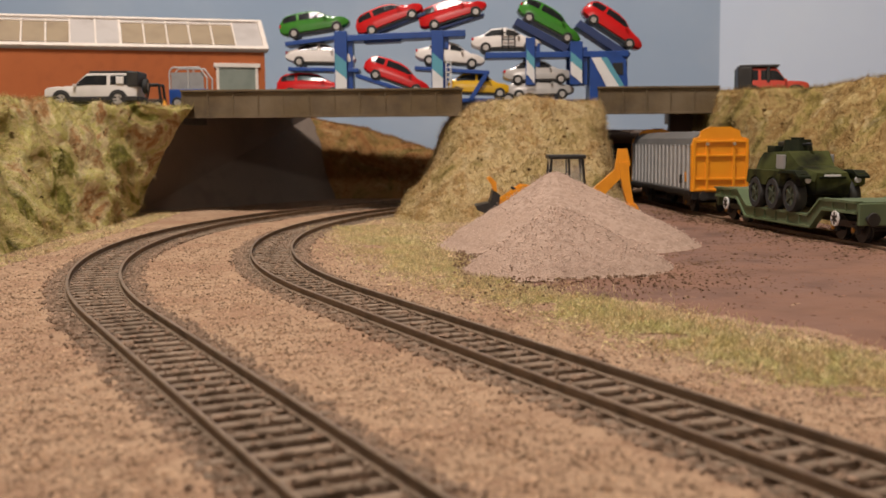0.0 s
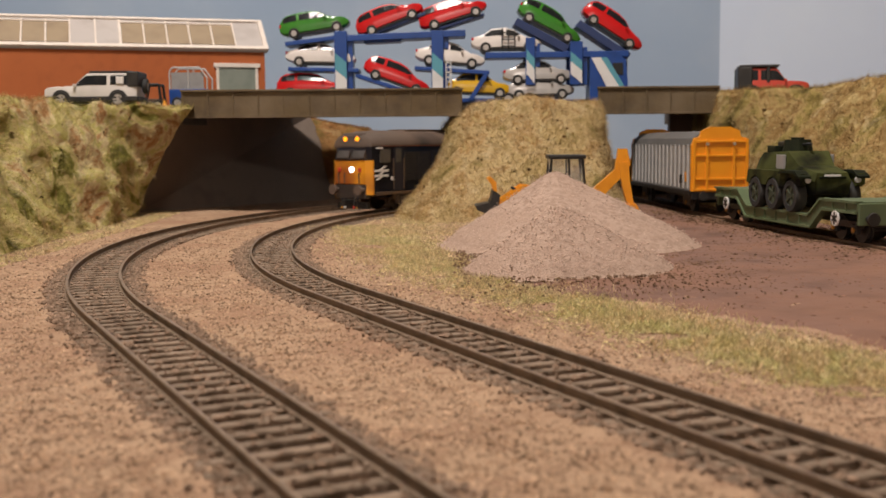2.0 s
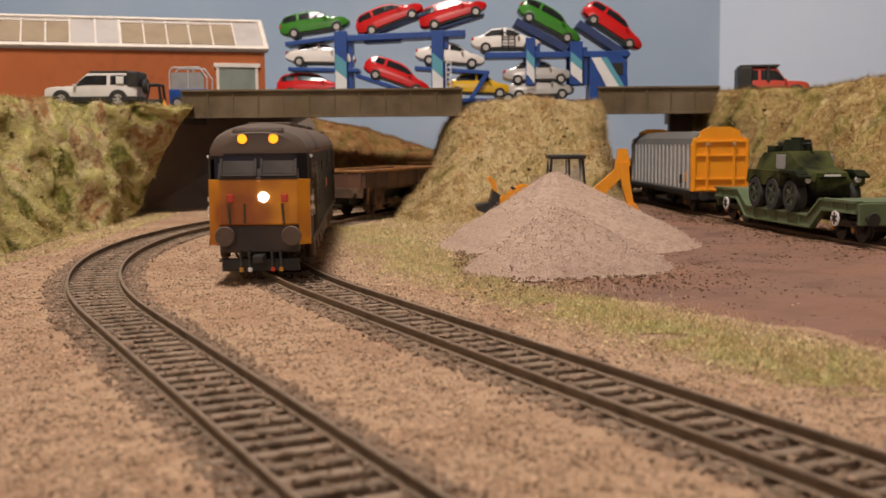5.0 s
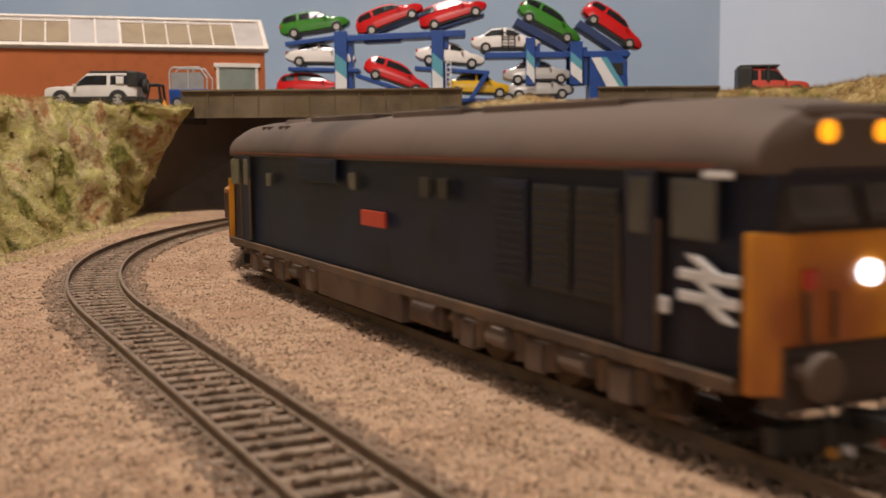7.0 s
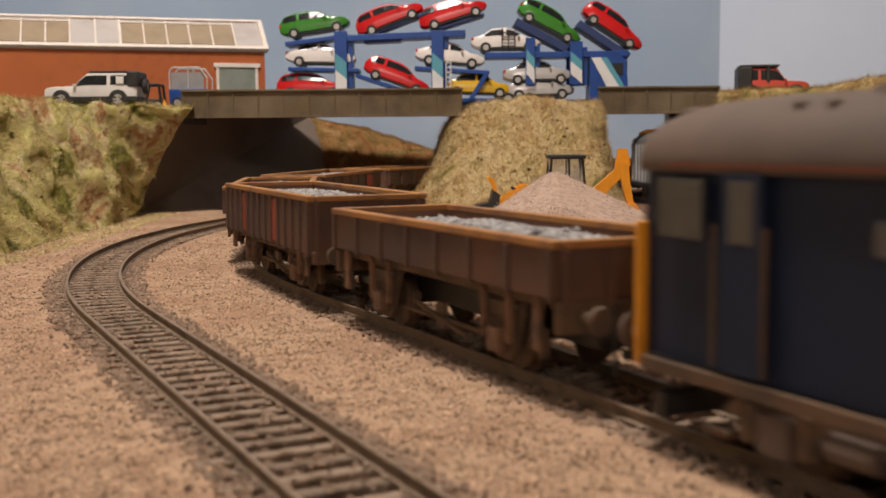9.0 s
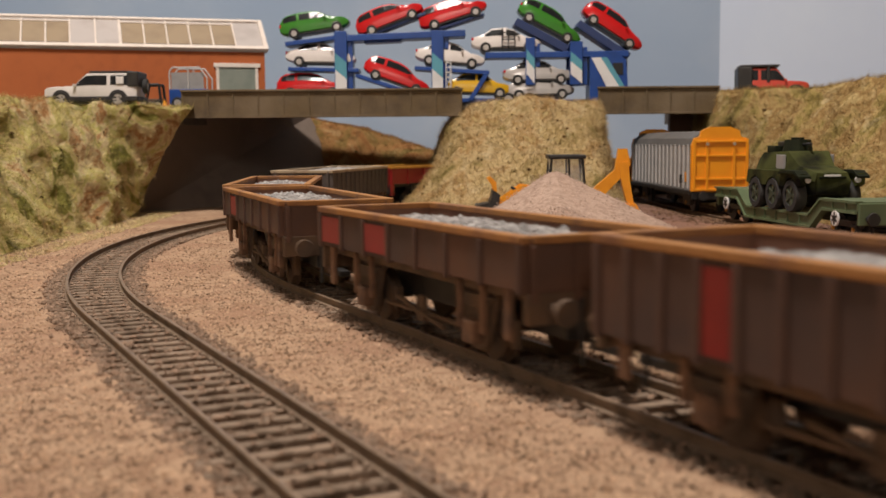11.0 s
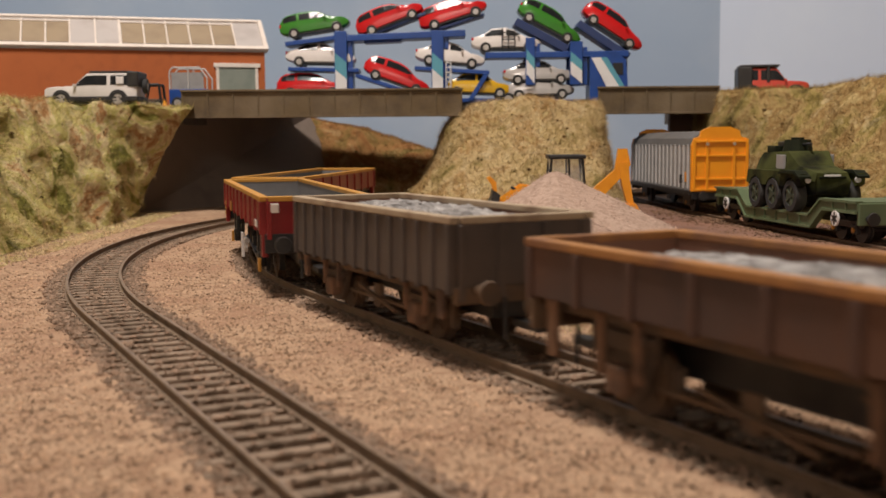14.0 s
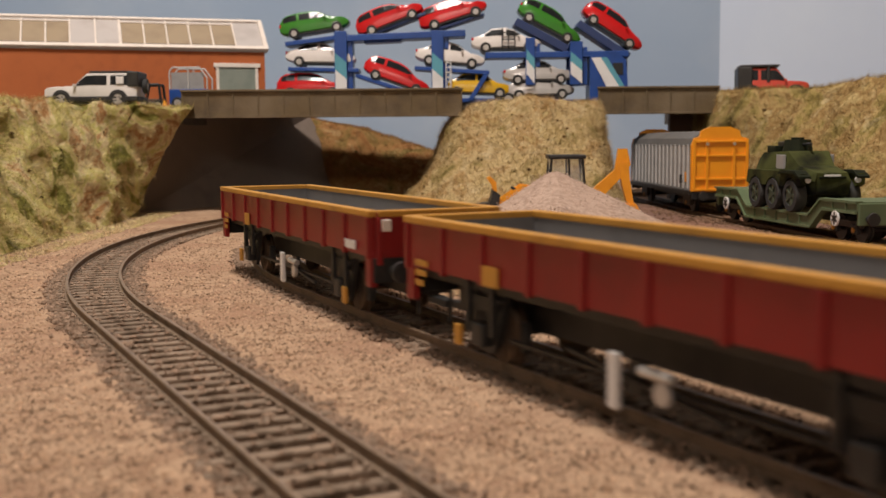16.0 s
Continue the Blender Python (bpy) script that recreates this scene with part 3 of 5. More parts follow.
# ---- gravel piles ----
def pile(cx, cy, h, rx, ry, seed, label, count, left=1.0):
    """A loose cone with a rounded top and a spread foot."""
    v, f, P = [], [], []
    nr, na = 34, 72
    for k in range(nr + 1):
        t = k / nr
        for a in range(na):
            an = 6.2832 * a / na
            wob = 1 + 0.10 * noise.noise(Vector((math.cos(an) * 1.2 + seed, math.sin(an) * 1.2, 0)))
            x, y = cx + math.cos(an) * rx * (left if math.cos(an) < 0 else 1.0) * t * wob, cy + math.sin(an) * ry * t * wob
            prof = 1 - t if t < 0.82 else 0.18 * ((1 - t) / 0.18) ** 1.6
            prof = prof if t > 0.07 else 0.965 - 0.5 * t
            z = GROUND + 0.2 + h * prof + bumps(x, y, 0.05, 1.6) * (1 - t) + bumps(x, y, 0.2, 0.7) + bumps(x, y, 0.6, 0.35)
            v.append((x, y, z))
    for k in range(nr):
        for a in range(na):
            f.append((k * na + a, (k + 1) * na + a, (k + 1) * na + (a + 1) % na, k * na + (a + 1) % na))
    ob = raw("gravel_pile", v, f, GRAVEL, smooth=True)
    tagged(ob, label, "gravel pile", "gravel piles")
    va = np.array(v)
    idx = rng.integers(0, nr * na, count)
    tt = rng.random(count)
    p = va[idx] * (1 - tt[:, None]) + va[np.minimum(idx + na, len(va) - 1)] * tt[:, None]
    w = np.linalg.norm(p[:, :2] - [cx, cy], axis=1)
    keepit = rng.random(count) < w / w.max() + 0.15
    grains("gravel", p[keepit] + rng.normal(size=(int(keepit.sum()), 3)) * np.array([1.3, 1.3, 0.12]) - np.array([0, 0, 0.05]), 0.5, GRAVELGRAIN, ob, "loose pinkish grey gravel")
    return ob


pile(52, 508, 35, 70, 72, 1.3, "tall cone of pinkish grey gravel heaped in the yard", 14000, 0.78)
pile(43, 408, 25.0, 46, 33, 4.1, "lower cone of pinkish gravel in front of another", 11000, 0.84)
px = np.array([(62 + random.gauss(0, 40), 432 + random.gauss(0, 38), GROUND + 1.2 + random.random() * 0.5) for k in range(11000)])
px = px[px[:, 0] > 4]
tagged(grains("spilt_gravel", px, 0.8, DARKSOIL, None, ""), "dark spilt gravel and soil round the piles", "gravel", kind="stuff")


dirt = []
for k in range(9000):
    x, y = SIDING.off(random.uniform(-230, 260), random.gauss(4, 17))
    dirt.append((x, y, GROUND + 1.5 + random.random() * 0.5))
tagged(grains("siding_dirt", np.array(dirt), 1.3, DARKSOIL, None, "", 0.4), "dark crumbled dirt along the siding", "dirt", kind="stuff")


# ---- bridge ----
def girder(x0, x1, y, z0, z1, label):
    t = thing("bridge_girder", mpose(x0, y, z0), label, "bridge girder", "bridge girders")
    L, H = x1 - x0, z1 - z0
    part("web", boxm(0, L, 0, 3.5, 0, H - 1.6, bev=0.2), CONCRETE, t)
    part("top_flange", boxm(-0.5, L + 0.5, -1.5, 4.5, H - 1.6, H, bev=0.3), CONCRETE, t, "paler chipped top edge")
    part("bottom_flange", boxm(-0.3, L + 0.3, -1.0, 4.0, -0.9, 0.6, bev=0.2), CONCRETE, t)
    k = max(4, round(L / 17.5))
    rib = None
    for i in range(k + 1):
        x = 0.6 + (L - 1.2) * i / k
        if rib is None:
            rib = part("stiffener", boxm(-0.5, 0.5, -0.8, 0.3, 0.6, H - 1.6, bev=0.12), CONCRETE, t, at=mpose(x, 0, 0))
        else:
            share("stiffener", rib, t, mpose(x, 0, 0))
    return t


girder(-178, 14, 758, 62.6, 81, "brown stained concrete bridge girder with ribs over the tracks")
girder(113, 200, 800, 64, 83, "short brown concrete girder spanning the siding")
ob = tagged(part("bridge_deck", boxm(-180, 110, 762, 928, 66, 70, bev=0.3), TARMAC), "thin dark road deck laid across bridge and mound", "bridge deck", kind="structure")
ob = tagged(part("bridge_deck", boxm(110.2, 204, 804, 905, 66.2, 70, bev=0.3), TARMAC), "thin dark road deck over the siding", "bridge deck", kind="structure")
ob = tagged(part("upper_ground", boxm(-1300, -176, 752, 1240, 58, 69.6), TARMAC), "tarmac yard on top of the embankment", "ground", kind="structure")
ob = tagged(part("upper_ground", boxm(205, 430, 806, 1020, 58, 69.4), TARMAC), "tarmac ground on top of the embankment", "ground", kind="structure")
bm = bmesh.new()
q = [(-214, 768, -4), (-74, 944, -4), (-114, 956, 66.5), (-188, 802, 66.5)]
bk = [(x - 40, y + 60, z) for x, y, z in q]
loft(bm, [q, bk])
tagged(part("abutment", bm, GREYWALL), "dark grey sloping concrete bridge abutment", "abutment", kind="structure")
tagged(part("bridge_pier", boxm(184, 228, 893, 903, -3.4, 66, bev=0.4), GREYWALL), "dark square bridge pier under the deck", "bridge pier", kind="structure")


# ---- building ----
def building():
    t = thing("factory_building", mpose(-150, 945, 69.6, 0, 0, 18), "orange brick factory with cream glazed sloping roof", "building")
    L, D, E, R = 330, 60, 51, 78
    part("wall", boxm(-L, 0, 0, D, 0, E), BRICK, t, "orange brick front and side walls")
    bm = bmesh.new()
    prism(bm, [(-1.5, E), (-1.5, E + 2), (D * 0.6, R + 2), (D + 1.5, E + 8), (D + 1.5, E)], -L - 1, 2.5, "x")
    part("roof", bm, ROOFGREY, t, "pale grey sheet roof")
    sl = math.degrees(math.atan2(R - E, D * 0.6 + 1.5))
    ln = math.hypot(R - E, D * 0.6 + 1.5)
    m = mpose(0, -1.5, E + 2, sl, 0, 0)

    def strip(name, x0, x1, v0, v1, h, material, label=""):
        return part(name, boxm(x0, x1, v0, v1, 0.0, h, bev=0.15), material, t, label, at=m)
    strip("eaves_trim", -L - 1, 3, -1.2, 3.2, 1.8, CREAM, "cream eaves board")
    strip("ridge_trim", -L - 1, 3, ln - 2.5, ln + 0.5, 1.9, CREAM, "cream ridge board")
    strip("verge_trim", -0.5, 3.2, 3.2, ln - 2.5, 1.8, CREAM, "cream gable board")
    for x0, cnt in ((-24, 5), (-157, 5), (-290, 3)):
        for i in range(cnt):
            x = x0 - i * 18.6
            strip("roof_pane", x - 17.2, x, 6.5, ln - 8.5, 0.7, ROOFPANE, "tan tinted glazing pane")
            strip("glazing_bar", x, x + 1.2, 3.2, ln - 3, 1.3, CREAM)
        x = x0 - cnt * 18.6
        strip("glazing_bar", x, x + 1.2, 3.2, ln - 3, 1.3, CREAM)
        strip("blind_rail", x, x0, ln - 8.5, ln - 7.2, 1.6, CREAM)
    for x in (-118, -137):
        strip("glazing_bar", x, x + 1.4, 3.2, ln - 3, 1.4, CREAM)
    w = part("window", boxm(-40, -7, -0.8, 0.5, 8, 38, bev=0.2), DARKPANE, t, "grey-green window")
    part("lintel", boxm(-43, -4, -1.8, 0, 38, 41.5, bev=0.3), CREAM, w, "cream lintel")
    part("window_frame", boxm(-41, -38.6, -1.3, 0, 8, 38, bev=0.2), CREAM, w)
    part("window_frame", boxm(-8.4, -6, -1.3, 0, 8, 38, bev=0.2), CREAM, w)
    d = part("door", boxm(-258, -224, -0.8, 0.5, 0, 36, bev=0.2), DARKBLUE, t, "dark blue door")
    part("door_frame", boxm(-260, -258, -1.2, 0.5, 0, 38, bev=0.2), BLACK, d)


building()


# ---- wheels and cars ----
def wheel_mesh(r, w):
    bm = bmesh.new()
    ring = []
    for k in range(18):
        a = 6.2832 * k / 18
        ring.append((math.cos(a), math.sin(a)))
    prof = [(r * 0.62, -w / 2), (r * 0.93, -w / 2), (r, -w * 0.3), (r, w * 0.3), (r * 0.93, w / 2), (r * 0.62, w / 2)]
    rings = [[(c * q, y, s * q) for q, y in prof] for c, s in ring]
    rings.append(rings[0])
    loft(bm, rings, closed=True, caps=False)
    bmesh.ops.remove_doubles(bm, verts=bm.verts, dist=1e-4)
    return bm


def rim_mesh(r, w):
    bm = bmesh.new()
    cyl(bm, (0, -w * 0.36, 0), (0, w * 0.36, 0), r * 0.63, seg=16)
    for k in range(5):
        a = 72 * k
        box(bm, r * 0.12, r * 0.6, -w * 0.46, w * 0.46, -r * 0.08, r * 0.08, m=Matrix.Rotation(radians(a), 4, "Y"))
    cyl(bm, (0, -w * 0.48, 0), (0, w * 0.48, 0), r * 0.17, seg=10)
    return bm


WHEELS = {}


def add_wheel(parent, x, y, z, r, w, rim=None):
    key = (r, w, id(rim))
    if key not in WHEELS:
        a = part("wheel", wheel_mesh(r, w), TYRE, parent, smooth=True, at=mpose(x, y, z))
        b = part("rim", rim_mesh(r, w), rim or SILVER, a, "silver alloy rim")
        WHEELS[key] = (a, b)
        return a
    a, b = WHEELS[key]
    o = share("wheel", a, parent, mpose(x, y, z))
    p = share("rim", b, o, Matrix())
    p["label"] = "silver alloy rim"
    return o


def car(paint, m, label, L=55.0, W=23.0, H=19.0, kind="hatch", group="model cars on the transporter", roof=None):
    """A model car, nose to +x, on z 0. The shell is lofted from cross-sections along the length."""
    t = thing("model_car", m, label, "car", group)
    shapes = {
        "hatch": [(-.50, .30, .44, .50), (-.485, .24, .56, .66), (-.44, .17, .60, .84), (-.36, .15, .62, .96), (-.22, .14, .63, 1.0), (-.04, .14, .63, 1.0),
                  (.08, .14, .62, .93), (.20, .14, .61, .72), (.29, .14, .60, .615), (.40, .15, .55, .57), (.46, .18, .47, .50), (.495, .27, .38, .41)],
        "saloon": [(-.50, .30, .46, .50), (-.48, .24, .56, .60), (-.42, .17, .60, .64), (-.33, .15, .61, .72), (-.20, .14, .62, .96), (-.02, .14, .62, 1.0),
                   (.08, .14, .62, .93), (.20, .14, .60, .72), (.28, .14, .58, .60), (.40, .15, .53, .55), (.46, .18, .45, .48), (.495, .27, .37, .40)],
        "box": [(-.50, .28, .52, .56), (-.49, .20, .58, .92), (-.46, .17, .60, .985), (-.36, .17, .60, 1.0), (-.20, .16, .60, 1.0), (-.02, .16, .60, 1.0),
                (.05, .16, .60, .985), (.16, .16, .60, .68), (.20, .16, .60, .62), (.40, .16, .58, .60), (.475, .18, .55, .57), (.50, .26, .50, .52)],
    }[kind]
    tum = 0.74 if kind != "box" else 0.88
    rings = []
    for x, zb, belt, top in shapes:
        e = 1 - 0.5 * max(0, abs(x) - 0.36) ** 1.5 * 8 * (0.5 if kind == "box" else 1)
        w = W / 2 * e
        up = max(0.0, min(1.0, (top - belt) / 0.34))
        wt = w * (1 - (1 - tum) * up)
        rings.append([(x * L, -w * .8, zb * H), (x * L, -w, (zb + .07) * H), (x * L, -w * 1.0, (zb + belt) / 2 * H), (x * L, -w * .965, belt * H), (x * L, -wt * .93, (belt + (top - belt) * .9) * H),
                      (x * L, -wt * .72, top * H), (x * L, 0, top * H + .25), (x * L, wt * .72, top * H), (x * L, wt * .93, (belt + (top - belt) * .9) * H), (x * L, w * .965, belt * H),
                      (x * L, w * 1.0, (zb + belt) / 2 * H), (x * L, w, (zb + .07) * H), (x * L, w * .8, zb * H)])
    bm = bmesh.new()
    loft(bm, rings)
    part("body", bm, paint, t, smooth=True)
    i0, i1 = {"hatch": (2, 7), "saloon": (3, 7), "box": (1, 7)}[kind]

    def lerp(a, b, q):
        return tuple(a[k] + (b[k] - a[k]) * q for k in range(3))
    for a, b in ((3, 4), (9, 8)):
        out = Vector((0, -0.22 if a == 3 else 0.22, 0.05))
        for g0, g1 in ((i0, (i0 + i1) // 2), ((i0 + i1) // 2, i1)):
            bm = bmesh.new()
            lo, hi = [], []
            for i in range(g0, g1 + 1):
                q = i + (0.12 if i == g0 else (-0.12 if i == g1 else 0))
                j = min(int(q), len(rings) - 2)
                fr = q - j
                pa, pb = lerp(rings[j][a], rings[j + 1][a], fr), lerp(rings[j][b], rings[j + 1][b], fr)
                lo.append(bm.verts.new(Vector(lerp(pa, pb, 0.12)) + out))
                hi.append(bm.verts.new(Vector(lerp(pa, pb, 0.88)) + out))
            for k in range(len(lo) - 1):
                bm.faces.new((lo[k], lo[k + 1], hi[k + 1], hi[k]))
            bmesh.ops.solidify(bm, geom=bm.faces[:], thickness=0.15)
            part("side_window", bm, WINDOW, t, "dark side window")
    for i, d, nm in ((i1 - 1, 1, "windscreen"), (i0 if kind != "box" else 0, -1, "rear_window")):
        bm = bmesh.new()
        a, b = rings[i], rings[i + 1]
        o = Vector((0.12 * d, 0, 0.22))
        if d > 0 and kind != "box":
            b = rings[i + 1]
        quad = [lerp(a[k], b[k], q) for k, q in ((5, .1), (7, .1), (7, .9), (5, .9))]
        bm.faces.new([bm.verts.new(Vector(p) + o) for p in quad])
        bmesh.ops.solidify(bm, geom=bm.faces[:], thickness=0.15)
        part(nm, bm, WINDOW, t, "dark glass")
    if roof:
        part("roof_panel", boxm(-.43 * L, .02 * L, -W * .36, W * .36, H * 1.0, H * 1.06, bev=0.4), roof, t, "black roof rack")
    r = H * (0.185 if kind != "box" else 0.235)
    for x in (-.30 * L, .315 * L):
        arch = bmesh.new()
        cyl(arch, (x, -W / 2 - .12, r * 1.02), (x, W / 2 + .12, r * 1.02), r * 1.16, seg=20)
        part("wheel_arch", arch, BLACK, t, "black wheel arch")
        for y in (-W / 2 + 1.2, W / 2 - 1.2):
            add_wheel(t, x, y * 1.06, r, r, 2.8)
    part("sill", boxm(-.24 * L, .25 * L, -W * .49, W * .49, H * .11, H * .17), BLACK, t, "black sill")
    for s in (-1, 1):
        part("headlight", boxm(.44 * L, .478 * L, s * W * .33 - 1.6, s * W * .33 + 1.6, H * .38, H * .46, bev=.2), WHITE, t, "clear headlight")
        part("tail_light", boxm(-.497 * L, -.47 * L, s * W * .36 - 1.2, s * W * .36 + 1.2, H * .48, H * .60, bev=.2), PAINTS["red"], t, "red tail light")
    part("mirror", boxm(.15 * L, .18 * L, -W * .58, -W * .49, H * .60, H * .67, bev=.2), paint, t)
    part("mirror", boxm(.15 * L, .18 * L, W * .49, W * .58, H * .60, H * .67, bev=.2), paint, t)
    return t


# ---- car transporter on the bridge road ----
def transporter():
    t = thing("car_transporter", mpose(0, 845, 70), "blue two-deck car transporter with teal and white stripes", "lorry")

    def beam(name, xa, za, xb, zb, h, w, material, label="", y0=0.0):
        ln = math.hypot(xb - xa, zb - za)
        an = math.degrees(math.atan2(zb - za, xb - xa))
        bm = bmesh.new()
        box(bm, 0, ln, -w / 2, w / 2, -h, 0, bev=min(0.4, h * 0.3))
        return part(name, bm, material, t, label, at=mpose(xa, y0, za - 70, 0, -an, 0))
    beam("upper_deck", -117, 119.5, -80, 124, 3.4, 24, BLUE)
    beam("upper_deck", -80, 124, 18, 127.5, 5.0, 24, BLUE)
    beam("ramp", -52, 126, -12, 141, 2.2, 20, DARKBLUE, "dark tilted loading ramp")
    beam("ramp", -8, 128, 32, 140, 2.2, 20, DARKBLUE, "dark tilted loading ramp")
    beam("upper_deck_brace", -58, 121.5, -30, 122.5, 3.2, 16, BLUE)
    beam("middle_deck", -115, 101, -62, 99.5, 3.0, 24, BLUE)
    beam("middle_deck", -64, 96, -28, 84, 3.0, 22, BLUE)
    beam("middle_deck", -20, 101, 36, 97, 3.0, 24, BLUE)
    beam("prop", 20, 76, 32, 95, 3.4, 3, BLUE, "sloping blue prop", -12)
    beam("lower_deck", -120, 78, 40, 76.5, 3.0, 24, BLUE)
    beam("lower_deck", 40, 76, 104, 75, 3.0, 24, BLUE)
    beam("middle_deck", 33, 110.5, 140, 111, 4.4, 24, BLUE)
    beam("ramp", 57, 136, 96, 115, 6, 22, DARKBLUE, "dark tilted loading ramp")
    beam("ramp", 104, 134, 142, 109, 6, 22, DARKBLUE, "dark tilted loading ramp")
    for x0, x1, z0, z1 in ((-80, -70.5, 71, 127), (-7.5, 1.5, 71, 127), (63, 70, 86, 121), (96, 105.5, 86, 118)):
        for s in (-1, 1):
            c = part("column", boxm(x0, x1, s * 12 - 1.5, s * 12 + 1.5, z0 - 70, z1 - 70, bev=0.3), BLUE, t)
            if s < 0:
                h = z1 - z0
                for f0, f1, material, nm in ((0.42, 0.64, TEAL, "teal_stripe"), (0.12, 0.42, WHITE, "white_stripe")):
                    a, b = z0 - 70 + h * f0, z0 - 70 + h * f1
                    bm = bmesh.new()
                    prism(bm, [(x0 + .5, a + 4), (x1 - .5, a - 3), (x1 - .5, b - 3), (x0 + .5, b + 4)], -14.0, -13.4, "y")
                    part(nm, bm, material, c, nm.replace("_", " ") + " on the column")
        part("column_cheek", boxm(x1, x1 + 4, -10, 10, z0 - 70, z1 - 74, bev=0.3), BLUE, t)
    lad = bmesh.new()
    box(lad, 3.0, 3.7, -13.6, -12.9, 2, 36)
    box(lad, 6.6, 7.3, -13.6, -12.9, 2, 36)
    for k in range(9):
        box(lad, 3.0, 7.3, -13.6, -12.9, 4 + k * 3.6, 4.8 + k * 3.6)
    part("ladder", lad, WHITE, t, "white ladder")
    rack = part("rack_grid", boxm(45, 45.8, -12.6, -12, 42, 58), BLACK, t, "small black ladder rack")
    for x in (49.7, 54.4):
        part("rack_post", boxm(x, x + 0.8, -12.6, -12, 42, 58), BLACK, rack)
    for k in range(3):
        part("rack_bar", boxm(45.8, 54.4, -12.5, -12.1, 44.5 + k * 5, 45.4 + k * 5), BLACK, rack)
    # cab
    bm = bmesh.new()
    prism(bm, [(111, 3), (139, 3), (139.5, 18), (138, 34), (133, 38.5), (113, 38.5), (111, 36)], -12.5, 12.5, "y")
    cab = part("cab", bm, BLUE, t, "blue cab with white and teal bands")
    part("cab_window", boxm(128, 136, -12.9, -12.3, 23, 32, bev=0.3), WINDOW, cab, "dark cab window")
    part("windscreen", boxm(138.6, 139.4, -10.5, 10.5, 21, 34, bev=0.3), WINDOW, cab)
    for pts, material, nm in (([(112, 36), (119, 36), (136, 10), (127, 8)], WHITE, "white_band"), ([(119, 36), (124, 36), (138.5, 12), (136, 10)], TEAL, "teal_band")):
        bm = bmesh.new()
        prism(bm, pts, -13.0, -12.4, "y")
        part(nm, bm, material, cab)
    part("chassis", boxm(34, 138, -9, 9, 2.4, 5.2, bev=0.3), BLACK, t, "black chassis")
    part("chassis", boxm(-118, 36, -9, 9, 2.4, 5.0, bev=0.3), BLACK, t, "black trailer chassis")
    for x in (-40, -22, -4, 50, 66, 124):
        for y in (-11, 11):
            add_wheel(t, x, y, 5.2, 5.2, 4.0)


transporter()
DECKCARS = [
    ("green", -94, 124.6, 8.5, "hatch", "green model hatchback on the upper deck"),
    ("red", -36, 130.0, 21, "hatch", "red model hatchback tilted nose up on the upper deck"),
    ("red", 11, 132.6, 17, "hatch", "red model hatchback tilted nose up on the upper deck"),
    ("white", -91, 101.0, -1.5, "saloon", "white model saloon on the middle deck"),
    ("red", -98, 78.4, 0, "hatch", "red model hatchback on the lower deck"),
    ("red", -36, 86.0, -20, "hatch", "red model hatchback tilted nose down"),
    ("white", 6, 100.4, -5, "saloon", "white model coupe on the middle deck"),
    ("yellow", 27, 77.5, -2, "saloon", "yellow model sports car on the lower deck"),
    ("white", 49, 110.8, 0.3, "saloon", "white model saloon on the front upper deck"),
    ("silver", 73, 86.8, 1, "saloon", "silver model saloon in the middle of the lorry"),
    ("silver", 74, 75.6, 1, "saloon", "silver model coupe low on the lorry"),
    ("green", 78, 125.6, -28, "hatch", "green model hatchback tilted nose down over the cab"),
    ("red", 125, 122.5, -33.3, "hatch", "red model hatchback tilted nose down over the cab"),
]
for paint, x, z, tilt, kind, label in DECKCARS:
    car(PAINTS[paint], mpose(x, 845, z, 0, -tilt, 0), label, 52.5, 22, 18.5, kind)
t = car(PALESILVER, mpose(-230, 738, 68.6, 0, 0, 181), "silver model off-roader with black roof on the embankment", 60, 25, 22.6, "box", "parked model vehicles", BLACK)
add_wheel(t, -33.2, 0, 14.5, 5.0, 3.0).matrix_basis = mpose(-33.4, 0, 14.0, 0, 0, 90)
part("cladding", boxm(-31, 31, -13.2, 13.2, 4.0, 7.2, bev=0.5), BLACK, t, "black lower cladding")
part("rear_pillar", boxm(-31.4, -24, -12.3, 12.3, 13.5, 23.3, bev=0.8), BLACK, t, "black rear pillar")
part("side_pod", boxm(-22, -17, -12.9, 12.9, 15, 20, bev=0.5), WHITE, t, "white side pannier")
offroad = car(REDPLATE, mpose(244, 822, 70.5, 0, 0, -9), "black and red model off-roader on the embankment", 50, 25, 26, "box", "parked model vehicles", BLACK).name
part("rear_body", boxm(-25.4, -15, -12.8, 12.8, 9, 26.4, bev=0.7), BLACK, bpy.data.objects[offroad], "black rear body and door")
part("roof_rack", boxm(-24, 4, -11.8, 11.8, 26.3, 28, bev=0.4), BLACK, bpy.data.objects[offroad], "black roof rack")
part("door_pillar", boxm(-5, -2.6, -12.7, 12.7, 15, 26, bev=0.3), BLACK, bpy.data.objects[offroad], "black door pillar")


